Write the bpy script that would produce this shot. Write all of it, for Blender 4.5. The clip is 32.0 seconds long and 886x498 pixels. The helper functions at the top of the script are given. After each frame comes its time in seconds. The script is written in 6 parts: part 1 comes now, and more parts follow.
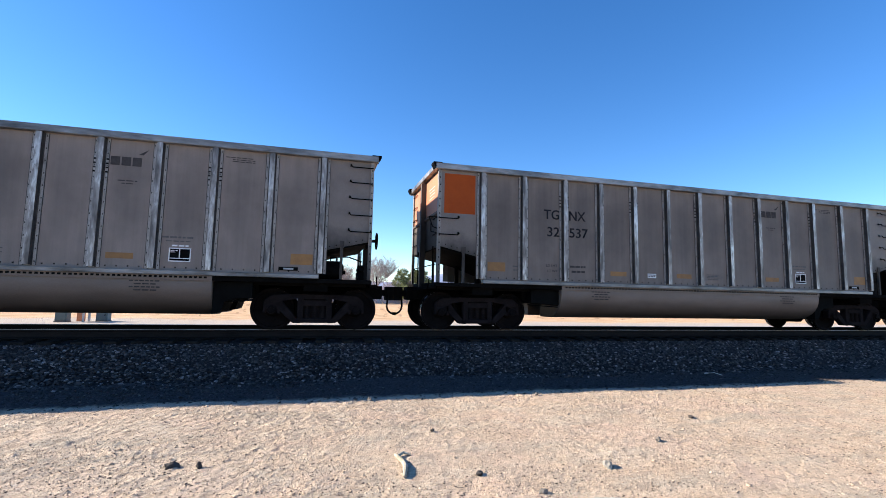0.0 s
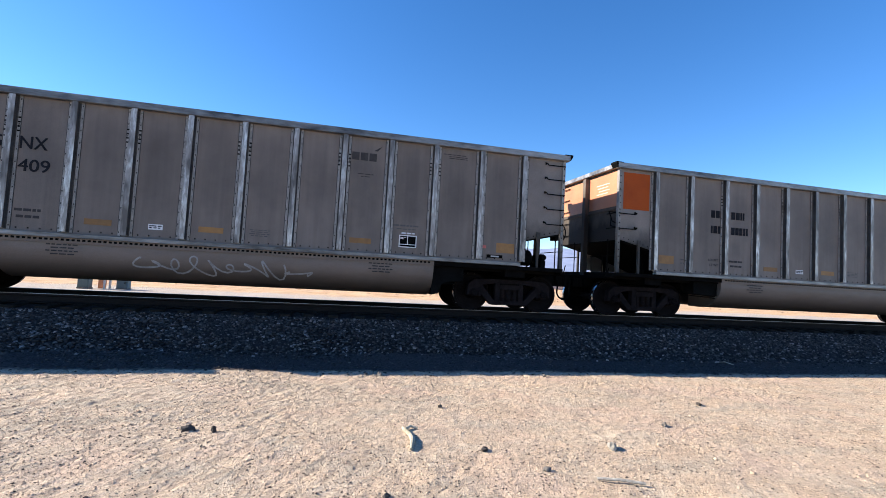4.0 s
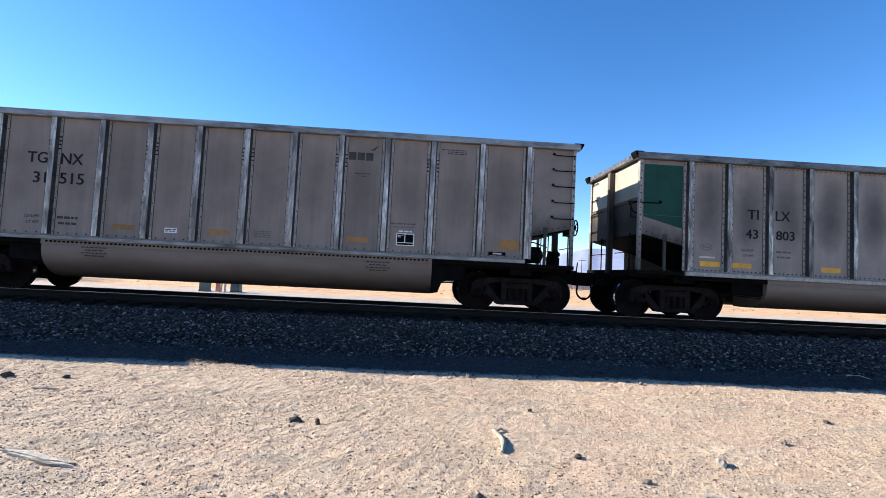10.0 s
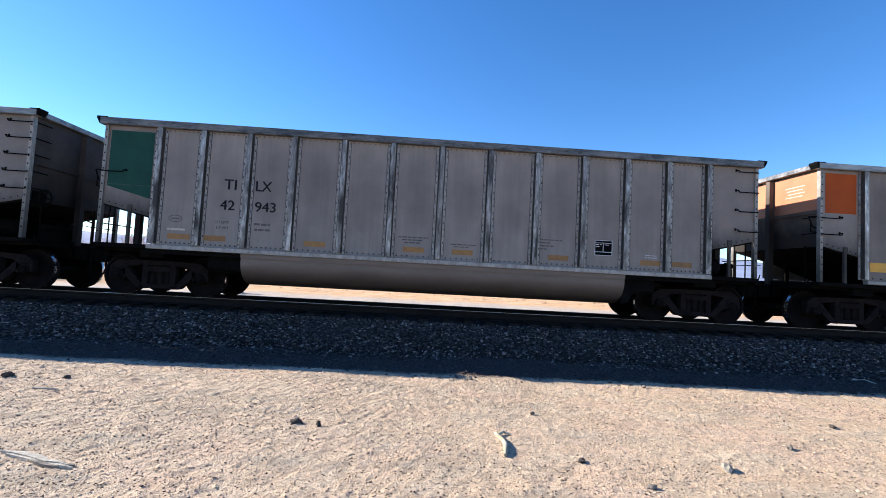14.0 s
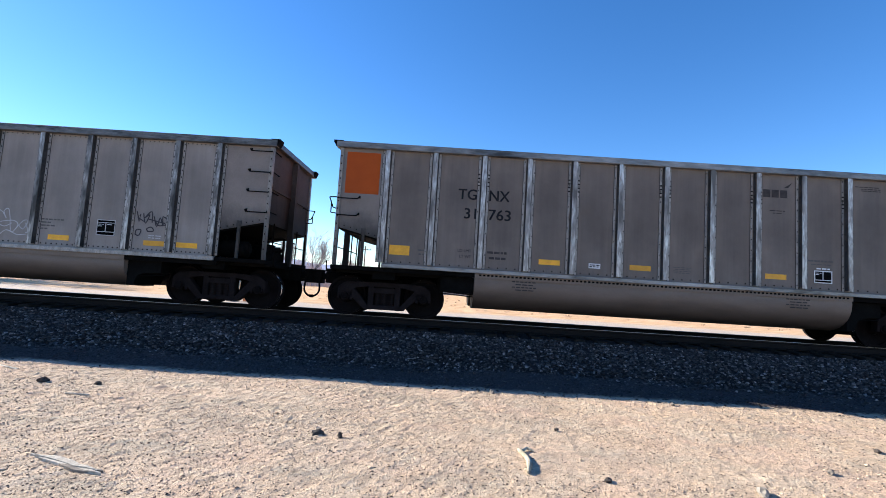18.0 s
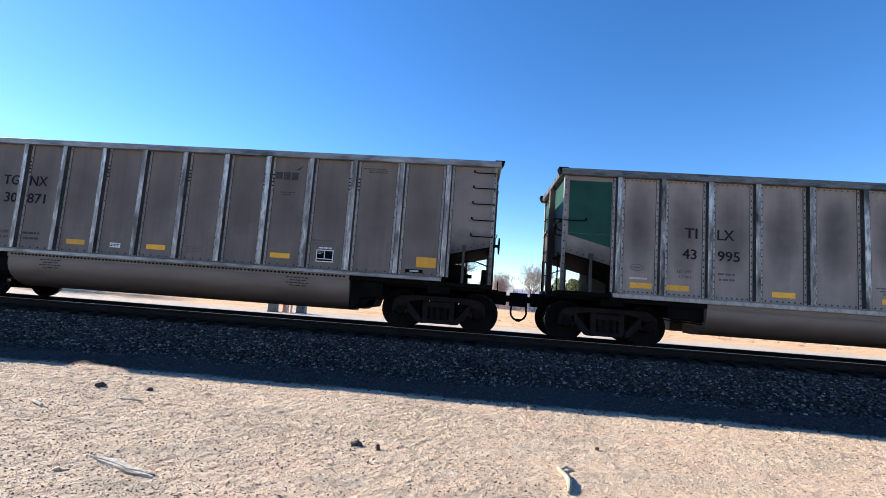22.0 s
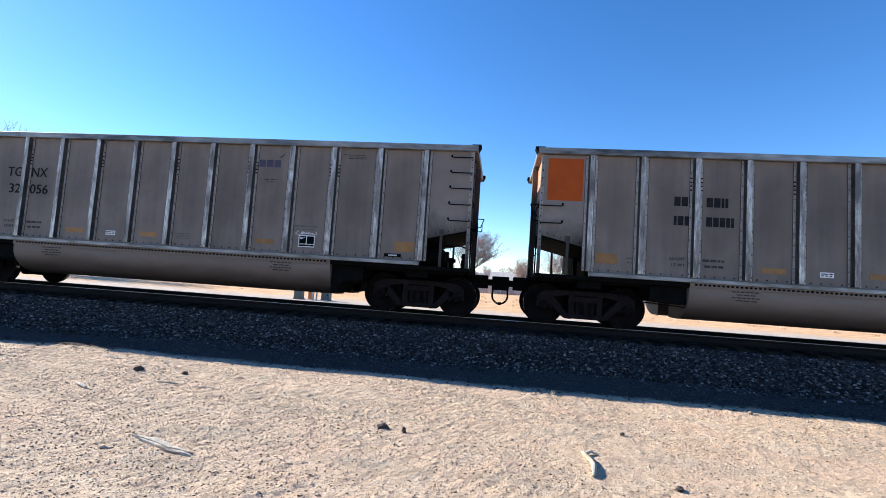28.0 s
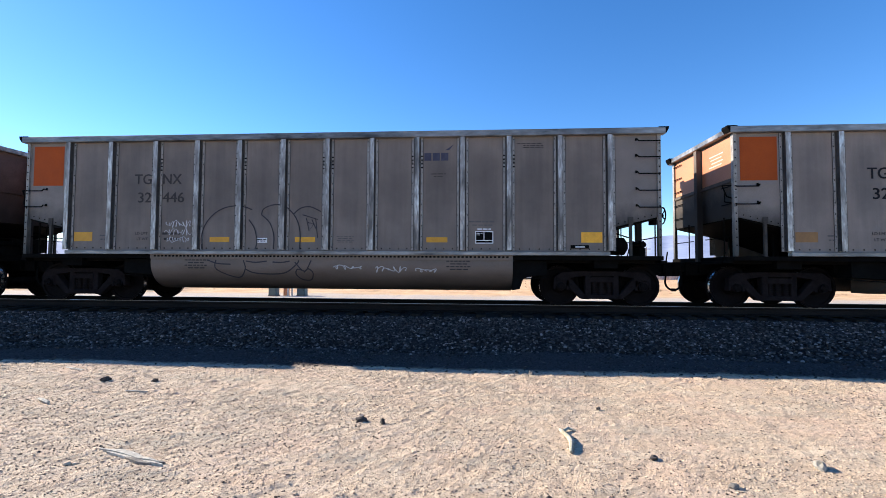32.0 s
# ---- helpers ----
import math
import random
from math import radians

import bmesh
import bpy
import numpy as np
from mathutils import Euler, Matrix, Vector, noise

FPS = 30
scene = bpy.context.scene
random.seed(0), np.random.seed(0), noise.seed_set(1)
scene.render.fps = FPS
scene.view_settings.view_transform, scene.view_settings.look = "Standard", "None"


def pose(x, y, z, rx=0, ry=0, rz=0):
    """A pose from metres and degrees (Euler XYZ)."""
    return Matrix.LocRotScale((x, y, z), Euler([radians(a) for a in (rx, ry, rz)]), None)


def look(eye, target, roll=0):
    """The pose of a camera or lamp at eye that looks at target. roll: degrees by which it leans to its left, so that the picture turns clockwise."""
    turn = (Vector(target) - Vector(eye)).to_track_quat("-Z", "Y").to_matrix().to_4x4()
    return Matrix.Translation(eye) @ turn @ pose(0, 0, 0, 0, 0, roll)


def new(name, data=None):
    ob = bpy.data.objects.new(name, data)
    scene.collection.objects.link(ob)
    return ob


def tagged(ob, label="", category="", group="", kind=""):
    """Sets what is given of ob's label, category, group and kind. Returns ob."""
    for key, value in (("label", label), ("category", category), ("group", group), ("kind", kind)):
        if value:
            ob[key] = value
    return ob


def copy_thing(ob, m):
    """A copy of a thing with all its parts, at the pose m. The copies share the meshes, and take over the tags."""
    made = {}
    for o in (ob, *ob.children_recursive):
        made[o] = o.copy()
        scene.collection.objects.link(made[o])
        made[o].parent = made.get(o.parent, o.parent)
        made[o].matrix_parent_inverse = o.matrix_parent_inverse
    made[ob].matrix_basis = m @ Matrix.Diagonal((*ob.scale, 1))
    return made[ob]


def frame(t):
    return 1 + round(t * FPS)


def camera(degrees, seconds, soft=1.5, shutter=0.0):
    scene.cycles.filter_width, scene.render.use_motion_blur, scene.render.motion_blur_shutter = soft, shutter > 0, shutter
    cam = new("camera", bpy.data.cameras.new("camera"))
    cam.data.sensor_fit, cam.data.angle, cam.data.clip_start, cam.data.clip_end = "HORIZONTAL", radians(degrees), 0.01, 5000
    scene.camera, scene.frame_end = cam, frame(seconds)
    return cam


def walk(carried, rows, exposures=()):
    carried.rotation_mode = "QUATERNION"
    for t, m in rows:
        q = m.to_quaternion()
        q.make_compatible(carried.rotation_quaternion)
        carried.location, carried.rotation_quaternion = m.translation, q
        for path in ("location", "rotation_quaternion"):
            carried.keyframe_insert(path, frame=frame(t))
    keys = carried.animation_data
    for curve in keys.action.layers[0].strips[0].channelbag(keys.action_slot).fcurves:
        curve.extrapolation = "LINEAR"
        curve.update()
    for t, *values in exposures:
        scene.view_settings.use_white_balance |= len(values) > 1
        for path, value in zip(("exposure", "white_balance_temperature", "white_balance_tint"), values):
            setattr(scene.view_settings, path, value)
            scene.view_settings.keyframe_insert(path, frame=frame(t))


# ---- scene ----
cam = camera(87.92, 32.0, soft=0.7)
PATH = [
    (0.0, 0.049, 0.013, 1.610, 95.70, -1.22, -14.25),
    (0.5, 0.069, -0.012, 1.600, 95.93, -1.30, -13.32),
    (1.0, 0.098, -0.004, 1.589, 95.46, -1.57, -13.35),
    (1.5, 0.118, -0.004, 1.582, 95.04, -1.85, -14.12),
    (2.0, 0.112, 0.008, 1.582, 94.67, -2.29, -14.72),
    (2.5, 0.093, 0.004, 1.589, 94.38, -2.71, -14.58),
    (4.5, 0.051, 0.010, 1.593, 92.96, -3.16, -11.95),
    (5.0, 0.048, 0.012, 1.595, 92.85, -3.14, -11.04),
    (5.5, 0.036, 0.009, 1.606, 92.77, -3.07, -9.51),
    (6.0, 0.033, 0.005, 1.592, 93.11, -2.86, -7.42),
    (6.5, 0.022, -0.000, 1.589, 93.31, -2.67, -5.52),
    (7.0, 0.014, -0.001, 1.585, 93.48, -2.43, -4.29),
    (7.5, 0.025, -0.002, 1.579, 93.52, -2.22, -3.40),
    (8.0, 0.019, -0.014, 1.580, 93.41, -2.08, -3.04),
    (8.5, 0.009, -0.022, 1.580, 93.24, -2.09, -2.81),
    (9.0, 0.019, -0.027, 1.576, 93.12, -2.25, -2.46),
    (9.5, 0.009, -0.030, 1.586, 92.96, -2.53, -2.35),
    (10.0, 0.012, -0.025, 1.587, 93.03, -2.87, -2.27),
    (10.5, 0.007, -0.027, 1.581, 93.37, -3.22, -2.43),
    (11.0, -0.010, -0.014, 1.579, 93.62, -3.57, -2.66),
    (11.5, -0.017, -0.008, 1.584, 93.73, -3.79, -2.79),
    (12.0, -0.020, -0.011, 1.578, 93.89, -3.89, -2.89),
    (12.5, -0.013, -0.017, 1.575, 93.83, -3.74, -2.77),
    (13.0, -0.007, -0.014, 1.562, 93.76, -3.51, -2.63),
    (13.5, -0.004, -0.001, 1.576, 93.42, -3.31, -2.36),
    (14.0, 0.002, 0.010, 1.583, 93.24, -3.11, -2.08),
    (14.5, 0.008, 0.031, 1.581, 93.20, -2.98, -1.58),
    (16.5, 0.010, 0.029, 1.579, 93.68, -2.85, -0.03),
    (17.0, 0.004, 0.024, 1.579, 93.77, -3.02, -0.07),
    (17.5, 0.000, 0.028, 1.586, 93.93, -3.26, 0.02),
    (18.0, -0.006, 0.030, 1.586, 94.51, -3.60, 0.61),
    (18.3, -0.006, 0.027, 1.586, 94.81, -3.51, 0.98),
    (18.5, -0.007, 0.025, 1.586, 95.15, -3.82, 1.43),
    (18.7, -0.009, 0.019, 1.588, 95.43, -3.80, 1.83),
    (19.0, -0.014, 0.010, 1.592, 95.65, -3.94, 2.57),
    (19.5, -0.014, 0.009, 1.596, 95.95, -3.80, 3.64),
    (20.0, -0.022, 0.004, 1.597, 96.15, -3.64, 4.15),
    (20.5, -0.028, 0.001, 1.593, 96.22, -3.52, 4.35),
    (21.0, -0.027, 0.003, 1.590, 96.13, -3.51, 4.35),
    (21.5, -0.033, 0.005, 1.591, 96.02, -3.76, 4.47),
    (22.0, -0.038, 0.006, 1.596, 95.75, -4.09, 4.88),
    (22.5, -0.040, -0.007, 1.597, 95.57, -4.30, 5.55),
    (23.0, -0.039, -0.014, 1.592, 95.34, -4.30, 6.35),
    (23.5, -0.044, -0.015, 1.585, 95.04, -4.17, 6.95),
    (24.0, -0.041, -0.013, 1.583, 94.72, -4.11, 7.40),
    (24.5, -0.043, -0.004, 1.584, 94.31, -4.06, 7.65),
    (25.0, -0.046, -0.003, 1.585, 94.11, -4.05, 7.73),
    (25.5, -0.044, -0.003, 1.580, 94.09, -3.99, 7.72),
    (26.0, -0.040, -0.007, 1.588, 94.15, -3.87, 7.69),
    (26.5, -0.048, -0.017, 1.592, 94.30, -3.82, 7.50),
    (28.5, -0.050, -0.014, 1.584, 93.82, -3.88, 7.73),
    (29.0, -0.052, -0.015, 1.584, 93.73, -4.05, 7.65),
    (29.5, -0.053, -0.005, 1.578, 93.69, -3.97, 7.40),
    (30.0, -0.038, -0.007, 1.580, 93.58, -3.73, 7.04),
    (30.5, -0.020, -0.007, 1.582, 93.51, -3.32, 6.62),
    (31.0, -0.012, -0.005, 1.583, 93.40, -2.65, 6.02),
    (31.5, -0.004, 0.010, 1.594, 92.90, -1.67, 5.52),
    (32.0, 0.022, 0.038, 1.598, 92.44, -0.34, 4.89),
]
walk(cam, [(t, pose(*p)) for t, *p in PATH])

# the track lies nearly along x; z = 0 is the dirt on the camera's side
TRACK_Y, RAIL_Z = 11.70, 0.765
TRACK = pose(0, TRACK_Y, 0, 0, 0, 0.77)
ALONG = TRACK @ pose(0, -TRACK_Y, 0)
PITCH = 16.18

# ---- world, sun and exposure ----
SUN_WAY = Vector((9.2, -2.88, -4.66)).normalized()
world = bpy.data.worlds.new("world")
scene.world = world
world.use_nodes = True
wn = world.node_tree
sky = wn.nodes.new("ShaderNodeTexSky")
sky.sky_type = "NISHITA"
sky.sun_disc = False
sky.sun_elevation = math.asin(-SUN_WAY.z)
sky.sun_rotation = math.atan2(-SUN_WAY.x, -SUN_WAY.y)
sky.altitude = 1500
sky.air_density, sky.dust_density, sky.ozone_density = 1.0, 0.15, 2.6
deep = wn.nodes.new("ShaderNodeHueSaturation")
deep.inputs["Saturation"].default_value = 1.27
deep.inputs["Hue"].default_value = 0.506
wn.links.new(sky.outputs[0], deep.inputs["Color"])
wn.links.new(deep.outputs[0], wn.nodes["Background"].inputs[0])
wn.nodes["Background"].inputs[1].default_value = 0.113
sun = new("sun", bpy.data.lights.new("sun", "SUN"))
sun.data.energy, sun.data.angle, sun.data.color = 5.0, radians(0.42), (1.0, 0.92, 0.80)
sun.matrix_world = look(-SUN_WAY * 60, (0, 0, 0))
scene.view_settings.exposure = 1.2


# ---- materials ----
def ramp(nt, fac, stops):
    r = nt.nodes.new("ShaderNodeValToRGB")
    while len(r.color_ramp.elements) < len(stops):
        r.color_ramp.elements.new(0.5)
    for e, (p, c) in zip(r.color_ramp.elements, stops):
        e.position, e.color = p, (*c, 1) if len(c) == 3 else (c[0], c[0], c[0], 1)
    nt.links.new(fac, r.inputs[0])
    return r.outputs[0]


def maths(nt, op, a, b=None, c=None):
    m = nt.nodes.new("ShaderNodeMath")
    m.operation = op
    for i, v in enumerate((a, b, c)):
        if v is None:
            continue
        if isinstance(v, (int, float)):
            m.inputs[i].default_value = v
        else:
            nt.links.new(v, m.inputs[i])
    return m.outputs[0]


def mixed(nt, fac, a, b, how="MIX"):
    m = nt.nodes.new("ShaderNodeMix")
    m.data_type, m.blend_type = "RGBA", how
    for i, v in ((0, fac), (6, a), (7, b)):
        if isinstance(v, (int, float)):
            m.inputs[i].default_value = v
        elif isinstance(v, tuple):
            m.inputs[i].default_value = (*v, 1)
        else:
            nt.links.new(v, m.inputs[i])
    return m.outputs[2]


def coords(nt, shift=True, stretch=(1, 1, 1), space="Object"):
    tc = nt.nodes.new("ShaderNodeTexCoord")
    mp = nt.nodes.new("ShaderNodeMapping")
    mp.inputs["Scale"].default_value = stretch
    nt.links.new(tc.outputs[space], mp.inputs[0])
    if shift:
        oi = nt.nodes.new("ShaderNodeObjectInfo")
        sc = nt.nodes.new("ShaderNodeVectorMath")
        sc.operation = "SCALE"
        sc.inputs[0].default_value = (37.0, 53.0, 71.0)
        nt.links.new(oi.outputs["Random"], sc.inputs["Scale"])
        nt.links.new(sc.outputs[0], mp.inputs["Location"])
    return mp.outputs[0]


def noised(nt, vec, scale, detail=4, rough=0.6):
    n = nt.nodes.new("ShaderNodeTexNoise")
    n.inputs["Scale"].default_value, n.inputs["Detail"].default_value, n.inputs["Roughness"].default_value = scale, detail, rough
    nt.links.new(vec, n.inputs["Vector"])
    return n.outputs[0]


def bumped(nt, bsdf, height, strength, distance):
    b = nt.nodes.new("ShaderNodeBump")
    b.inputs["Strength"].default_value, b.inputs["Distance"].default_value = strength, distance
    nt.links.new(height, b.inputs["Height"])
    nt.links.new(b.outputs[0], bsdf.inputs["Normal"])


def shell(name):
    m = bpy.data.materials.new(name)
    m.use_nodes = True
    return m, m.node_tree, m.node_tree.nodes["Principled BSDF"]


def surface(name, dark, light, rough=0.7, metal=0.0, scale=3.0, fine=40.0, bump=0.25, dist=0.004, stretch=(1, 1, 1), rand=0.12, space="Object", spec=0.5):
    """A weathered surface: a coarse and a fine noise between two colours, a random tone for each object, a fine relief."""
    m, nt, b = shell(name)
    v = coords(nt, True, stretch, space)
    big, small = noised(nt, v, scale), noised(nt, v, fine, 3)
    f = maths(nt, "ADD", maths(nt, "MULTIPLY", big, 0.65), maths(nt, "MULTIPLY", small, 0.35))
    col = ramp(nt, f, ((0.34, dark), (0.66, light)))
    oi = nt.nodes.new("ShaderNodeObjectInfo")
    tone = maths(nt, "MULTIPLY_ADD", oi.outputs["Random"], rand, 1 - rand / 2)
    hsv = nt.nodes.new("ShaderNodeHueSaturation")
    nt.links.new(tone, hsv.inputs["Value"])
    nt.links.new(col, hsv.inputs["Color"])
    nt.links.new(hsv.outputs[0], b.inputs["Base Color"])
    nt.links.new(maths(nt, "MULTIPLY_ADD", big, 0.3, rough - 0.15), b.inputs["Roughness"])
    b.inputs["Metallic"].default_value = metal
    b.inputs["Specular IOR Level"].default_value = spec
    if bump:
        bumped(nt, b, small, bump, dist)
    return m


def panel_metal(name, dark, light, soot):
    """Dusty aluminium sheet: rain streaks down it, grime along its foot and, on some cars, a sooty cloud in its middle."""
    m, nt, b = shell(name)
    v = coords(nt)
    vs = coords(nt, True, (9, 9, 0.5))
    big, streak, small = noised(nt, v, 1.3), noised(nt, vs, 1.0), noised(nt, v, 70, 2)
    f = maths(nt, "ADD", maths(nt, "MULTIPLY", big, 0.4), maths(nt, "ADD", maths(nt, "MULTIPLY", streak, 0.38), maths(nt, "MULTIPLY", small, 0.22)))
    col = ramp(nt, f, ((0.36, dark), (0.64, light)))
    tc = nt.nodes.new("ShaderNodeTexCoord")
    sp = nt.nodes.new("ShaderNodeSeparateXYZ")
    nt.links.new(tc.outputs["Object"], sp.inputs[0])
    x = maths(nt, "DIVIDE", sp.outputs[0], 0.33)
    z = maths(nt, "DIVIDE", maths(nt, "SUBTRACT", sp.outputs[2], 1.5), 0.85)
    r = maths(nt, "ADD", maths(nt, "ADD", maths(nt, "MULTIPLY", x, x), maths(nt, "MULTIPLY", z, z)), maths(nt, "MULTIPLY", big, 1.2))
    cloud = ramp(nt, maths(nt, "MULTIPLY", r, 0.4), ((0.2, (1,)), (0.85, (0,))))
    col = mixed(nt, maths(nt, "MULTIPLY", cloud, soot), col, (0.05, 0.044, 0.042))
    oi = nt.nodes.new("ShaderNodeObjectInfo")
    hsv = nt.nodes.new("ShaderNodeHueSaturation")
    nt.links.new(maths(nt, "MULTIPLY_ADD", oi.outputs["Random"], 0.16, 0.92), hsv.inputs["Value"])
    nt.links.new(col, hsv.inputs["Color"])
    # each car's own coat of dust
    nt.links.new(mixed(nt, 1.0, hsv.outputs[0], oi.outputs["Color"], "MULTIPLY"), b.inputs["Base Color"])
    b.inputs["Metallic"].default_value = 0.1
    b.inputs["Specular IOR Level"].default_value = 0.3
    nt.links.new(maths(nt, "MULTIPLY_ADD", streak, 0.3, 0.45), b.inputs["Roughness"])
    bumped(nt, b, maths(nt, "ADD", big, maths(nt, "MULTIPLY", small, 0.1)), 0.25, 0.02)
    return m


def dark_foot(m, low, high, blot=0.8):
    """Coal dust and painted shade at a sheet's foot, between two heights, ragged above."""
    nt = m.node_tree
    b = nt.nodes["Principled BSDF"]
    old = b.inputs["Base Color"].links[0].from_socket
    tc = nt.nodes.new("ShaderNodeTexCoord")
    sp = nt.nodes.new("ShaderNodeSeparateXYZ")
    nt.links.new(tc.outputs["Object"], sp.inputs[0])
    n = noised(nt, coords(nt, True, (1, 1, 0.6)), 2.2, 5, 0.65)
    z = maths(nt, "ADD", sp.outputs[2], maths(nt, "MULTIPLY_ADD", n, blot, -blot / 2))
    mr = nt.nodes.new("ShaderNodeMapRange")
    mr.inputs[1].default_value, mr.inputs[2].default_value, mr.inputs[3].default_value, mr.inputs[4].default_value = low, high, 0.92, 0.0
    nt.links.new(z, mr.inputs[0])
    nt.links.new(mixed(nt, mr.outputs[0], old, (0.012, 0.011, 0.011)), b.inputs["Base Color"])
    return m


def stake_metal(name, dark, mid, bright):
    """A stake's bare metal: long dull stretches, dark grime, rubbed patches and painted glints."""
    m, nt, b = shell(name)
    v = coords(nt, True, (2.2, 2.2, 0.55))
    long_, fine = noised(nt, v, 2.0, 3), noised(nt, coords(nt, True, (5, 5, 1.1)), 5.0, 4, 0.6)
    col = ramp(nt, long_, ((0.36, dark), (0.50, mid), (0.66, mid)))
    wear_glint = maths(nt, "ADD", maths(nt, "MULTIPLY", long_, 0.55), maths(nt, "MULTIPLY", fine, 0.45))
    # rubbed spots, and the metal's glints put into the colour
    patch = ramp(nt, wear_glint, ((0.51, (0,)), (0.66, (1,))))
    col = mixed(nt, patch, col, bright)
    col = mixed(nt, ramp(nt, fine, ((0.30, (0.6,)), (0.42, (0,)))), col, dark)
    nt.links.new(col, b.inputs["Base Color"])
    b.inputs["Metallic"].default_value = 0.4
    nt.links.new(maths(nt, "MULTIPLY_ADD", patch, -0.18, 0.48), b.inputs["Roughness"])
    bumped(nt, b, fine, 0.15, 0.004)
    return m


ALU = panel_metal("dusty_aluminium", (0.136, 0.110, 0.096), (0.206, 0.169, 0.148), 0.45)
ALU_PALE = panel_metal("pale_dusty_aluminium", (0.182, 0.158, 0.143), (0.260, 0.229, 0.210), 0.35)
ALU_SOOT = panel_metal("sooty_aluminium", (0.188, 0.157, 0.139), (0.272, 0.231, 0.208), 0.84)
# the tub's underside shade is put into its colour, darker downwards
TUB = dark_foot(surface("tub_aluminium", (0.136, 0.100, 0.080), (0.212, 0.160, 0.132), 0.6, 0.1, 1.5, 50, 0.15, 0.003, (0.6, 3, 2)), 0.26, 0.80, 0.16)
END = dark_foot(surface("end_sheet_aluminium", (0.150, 0.123, 0.108), (0.232, 0.194, 0.172), 0.6, 0.1, 1.6, 50, 0.15), 1.76, 2.34, 0.8)
BRIGHT = stake_metal("bare_aluminium", (0.11, 0.098, 0.092), (0.30, 0.275, 0.26), (0.66, 0.64, 0.62))
WORN_HAT = stake_metal("worn_painted_stake", (0.030, 0.027, 0.026), (0.20, 0.185, 0.176), (0.52, 0.50, 0.49))
PALE_FLANGE = surface("pale_aluminium_flange", (0.18, 0.165, 0.155), (0.43, 0.40, 0.38), 0.5, 0.3, 5, 40, 0.2, 0.003, (2, 2, 1), 0.2)
FLANGE = surface("dull_aluminium_flange", (0.18, 0.163, 0.15), (0.41, 0.38, 0.357), 0.5, 0.3, 5, 40, 0.2, 0.003, (2, 2, 1), 0.2)
CHORD = surface("chord_aluminium", (0.05, 0.046, 0.045), (0.36, 0.35, 0.345), 0.45, 0.5, 1.3, 6, 0.2, 0.004, (0.5, 2, 2), 0.2)
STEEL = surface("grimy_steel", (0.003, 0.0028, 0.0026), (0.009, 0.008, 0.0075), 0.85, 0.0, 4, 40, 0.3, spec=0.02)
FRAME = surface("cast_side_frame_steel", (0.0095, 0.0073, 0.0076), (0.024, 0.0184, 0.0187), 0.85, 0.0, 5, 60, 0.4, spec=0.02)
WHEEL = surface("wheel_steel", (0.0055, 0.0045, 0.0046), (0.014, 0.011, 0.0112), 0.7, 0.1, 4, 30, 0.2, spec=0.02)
TREAD = surface("polished_tread", (0.35, 0.34, 0.33), (0.6, 0.6, 0.6), 0.25, 1.0, 9, 60, 0.05)
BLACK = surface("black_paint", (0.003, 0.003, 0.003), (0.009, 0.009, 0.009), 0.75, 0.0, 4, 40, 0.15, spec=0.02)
INK = surface("faded_lettering", (0.008, 0.009, 0.012), (0.026, 0.026, 0.031), 0.8, 0.0, 6, 60, 0.0, spec=0.08)
DIM_INK = surface("dim_lettering", (0.036, 0.033, 0.033), (0.074, 0.067, 0.066), 0.8, 0.0, 9, 80, 0.0, spec=0.1)
PALE_INK = surface("worn_lettering", (0.06, 0.055, 0.055), (0.12, 0.11, 0.105), 0.7, 0.0, 14, 90, 0.0)
BLUE_INK = surface("blue_violet_paint", (0.048, 0.050, 0.078), (0.078, 0.079, 0.110), 0.8, 0.0, 9, 60, 0.0, spec=0.08)
WHITE = surface("white_decal", (0.55, 0.55, 0.56), (0.8, 0.8, 0.8), 0.6, 0.0, 9, 70, 0.0)
WHITE_WORN = surface("sprayed_white", (0.33, 0.325, 0.33), (0.60, 0.59, 0.60), 0.7, 0.0, 9, 70, 0.0)
FADED = surface("faded_white_stencil", (0.40, 0.31, 0.25), (0.62, 0.53, 0.46), 0.7, 0.0, 9, 70, 0.0)
FAINT_SPRAY = surface("faint_white_spray", (0.20, 0.19, 0.185), (0.40, 0.385, 0.38), 0.7, 0.0, 5, 40, 0.0)
THIN_SPRAY = surface("thin_white_spray", (0.235, 0.23, 0.245), (0.46, 0.45, 0.475), 0.7, 0.0, 4, 30, 0.0)
FAINT_GREEN = surface("faint_green_spray", (0.10, 0.115, 0.085), (0.155, 0.165, 0.125), 0.7, 0.0, 5, 40, 0.0)
PURPLE_SPRAY = surface("sprayed_dark_violet", (0.016, 0.013, 0.018), (0.042, 0.036, 0.046), 0.7, 0.0, 9, 70, 0.0)
YELLOW = surface("yellow_reflector", (0.62, 0.285, 0.012), (0.82, 0.40, 0.02), 0.45, 0.0, 7, 60, 0.0, rand=0.45)
AMBER = surface("faded_yellow_reflector", (0.22, 0.105, 0.035), (0.33, 0.165, 0.05), 0.6, 0.0, 7, 60, 0.0, rand=0.4)
RED_MARK = surface("faded_red_tape", (0.3, 0.05, 0.05), (0.5, 0.14, 0.12), 0.6, 0.0, 7, 60, 0.0)
ORANGE = surface("orange_paint", (0.30, 0.052, 0.008), (0.385, 0.075, 0.013), 0.65, 0.0, 2, 50, 0.1, spec=0.15)
# end bands are paler than the same paint on the sides
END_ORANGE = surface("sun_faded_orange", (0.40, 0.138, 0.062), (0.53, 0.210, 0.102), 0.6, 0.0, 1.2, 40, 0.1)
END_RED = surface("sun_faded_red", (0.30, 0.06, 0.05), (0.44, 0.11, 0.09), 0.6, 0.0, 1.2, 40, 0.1)
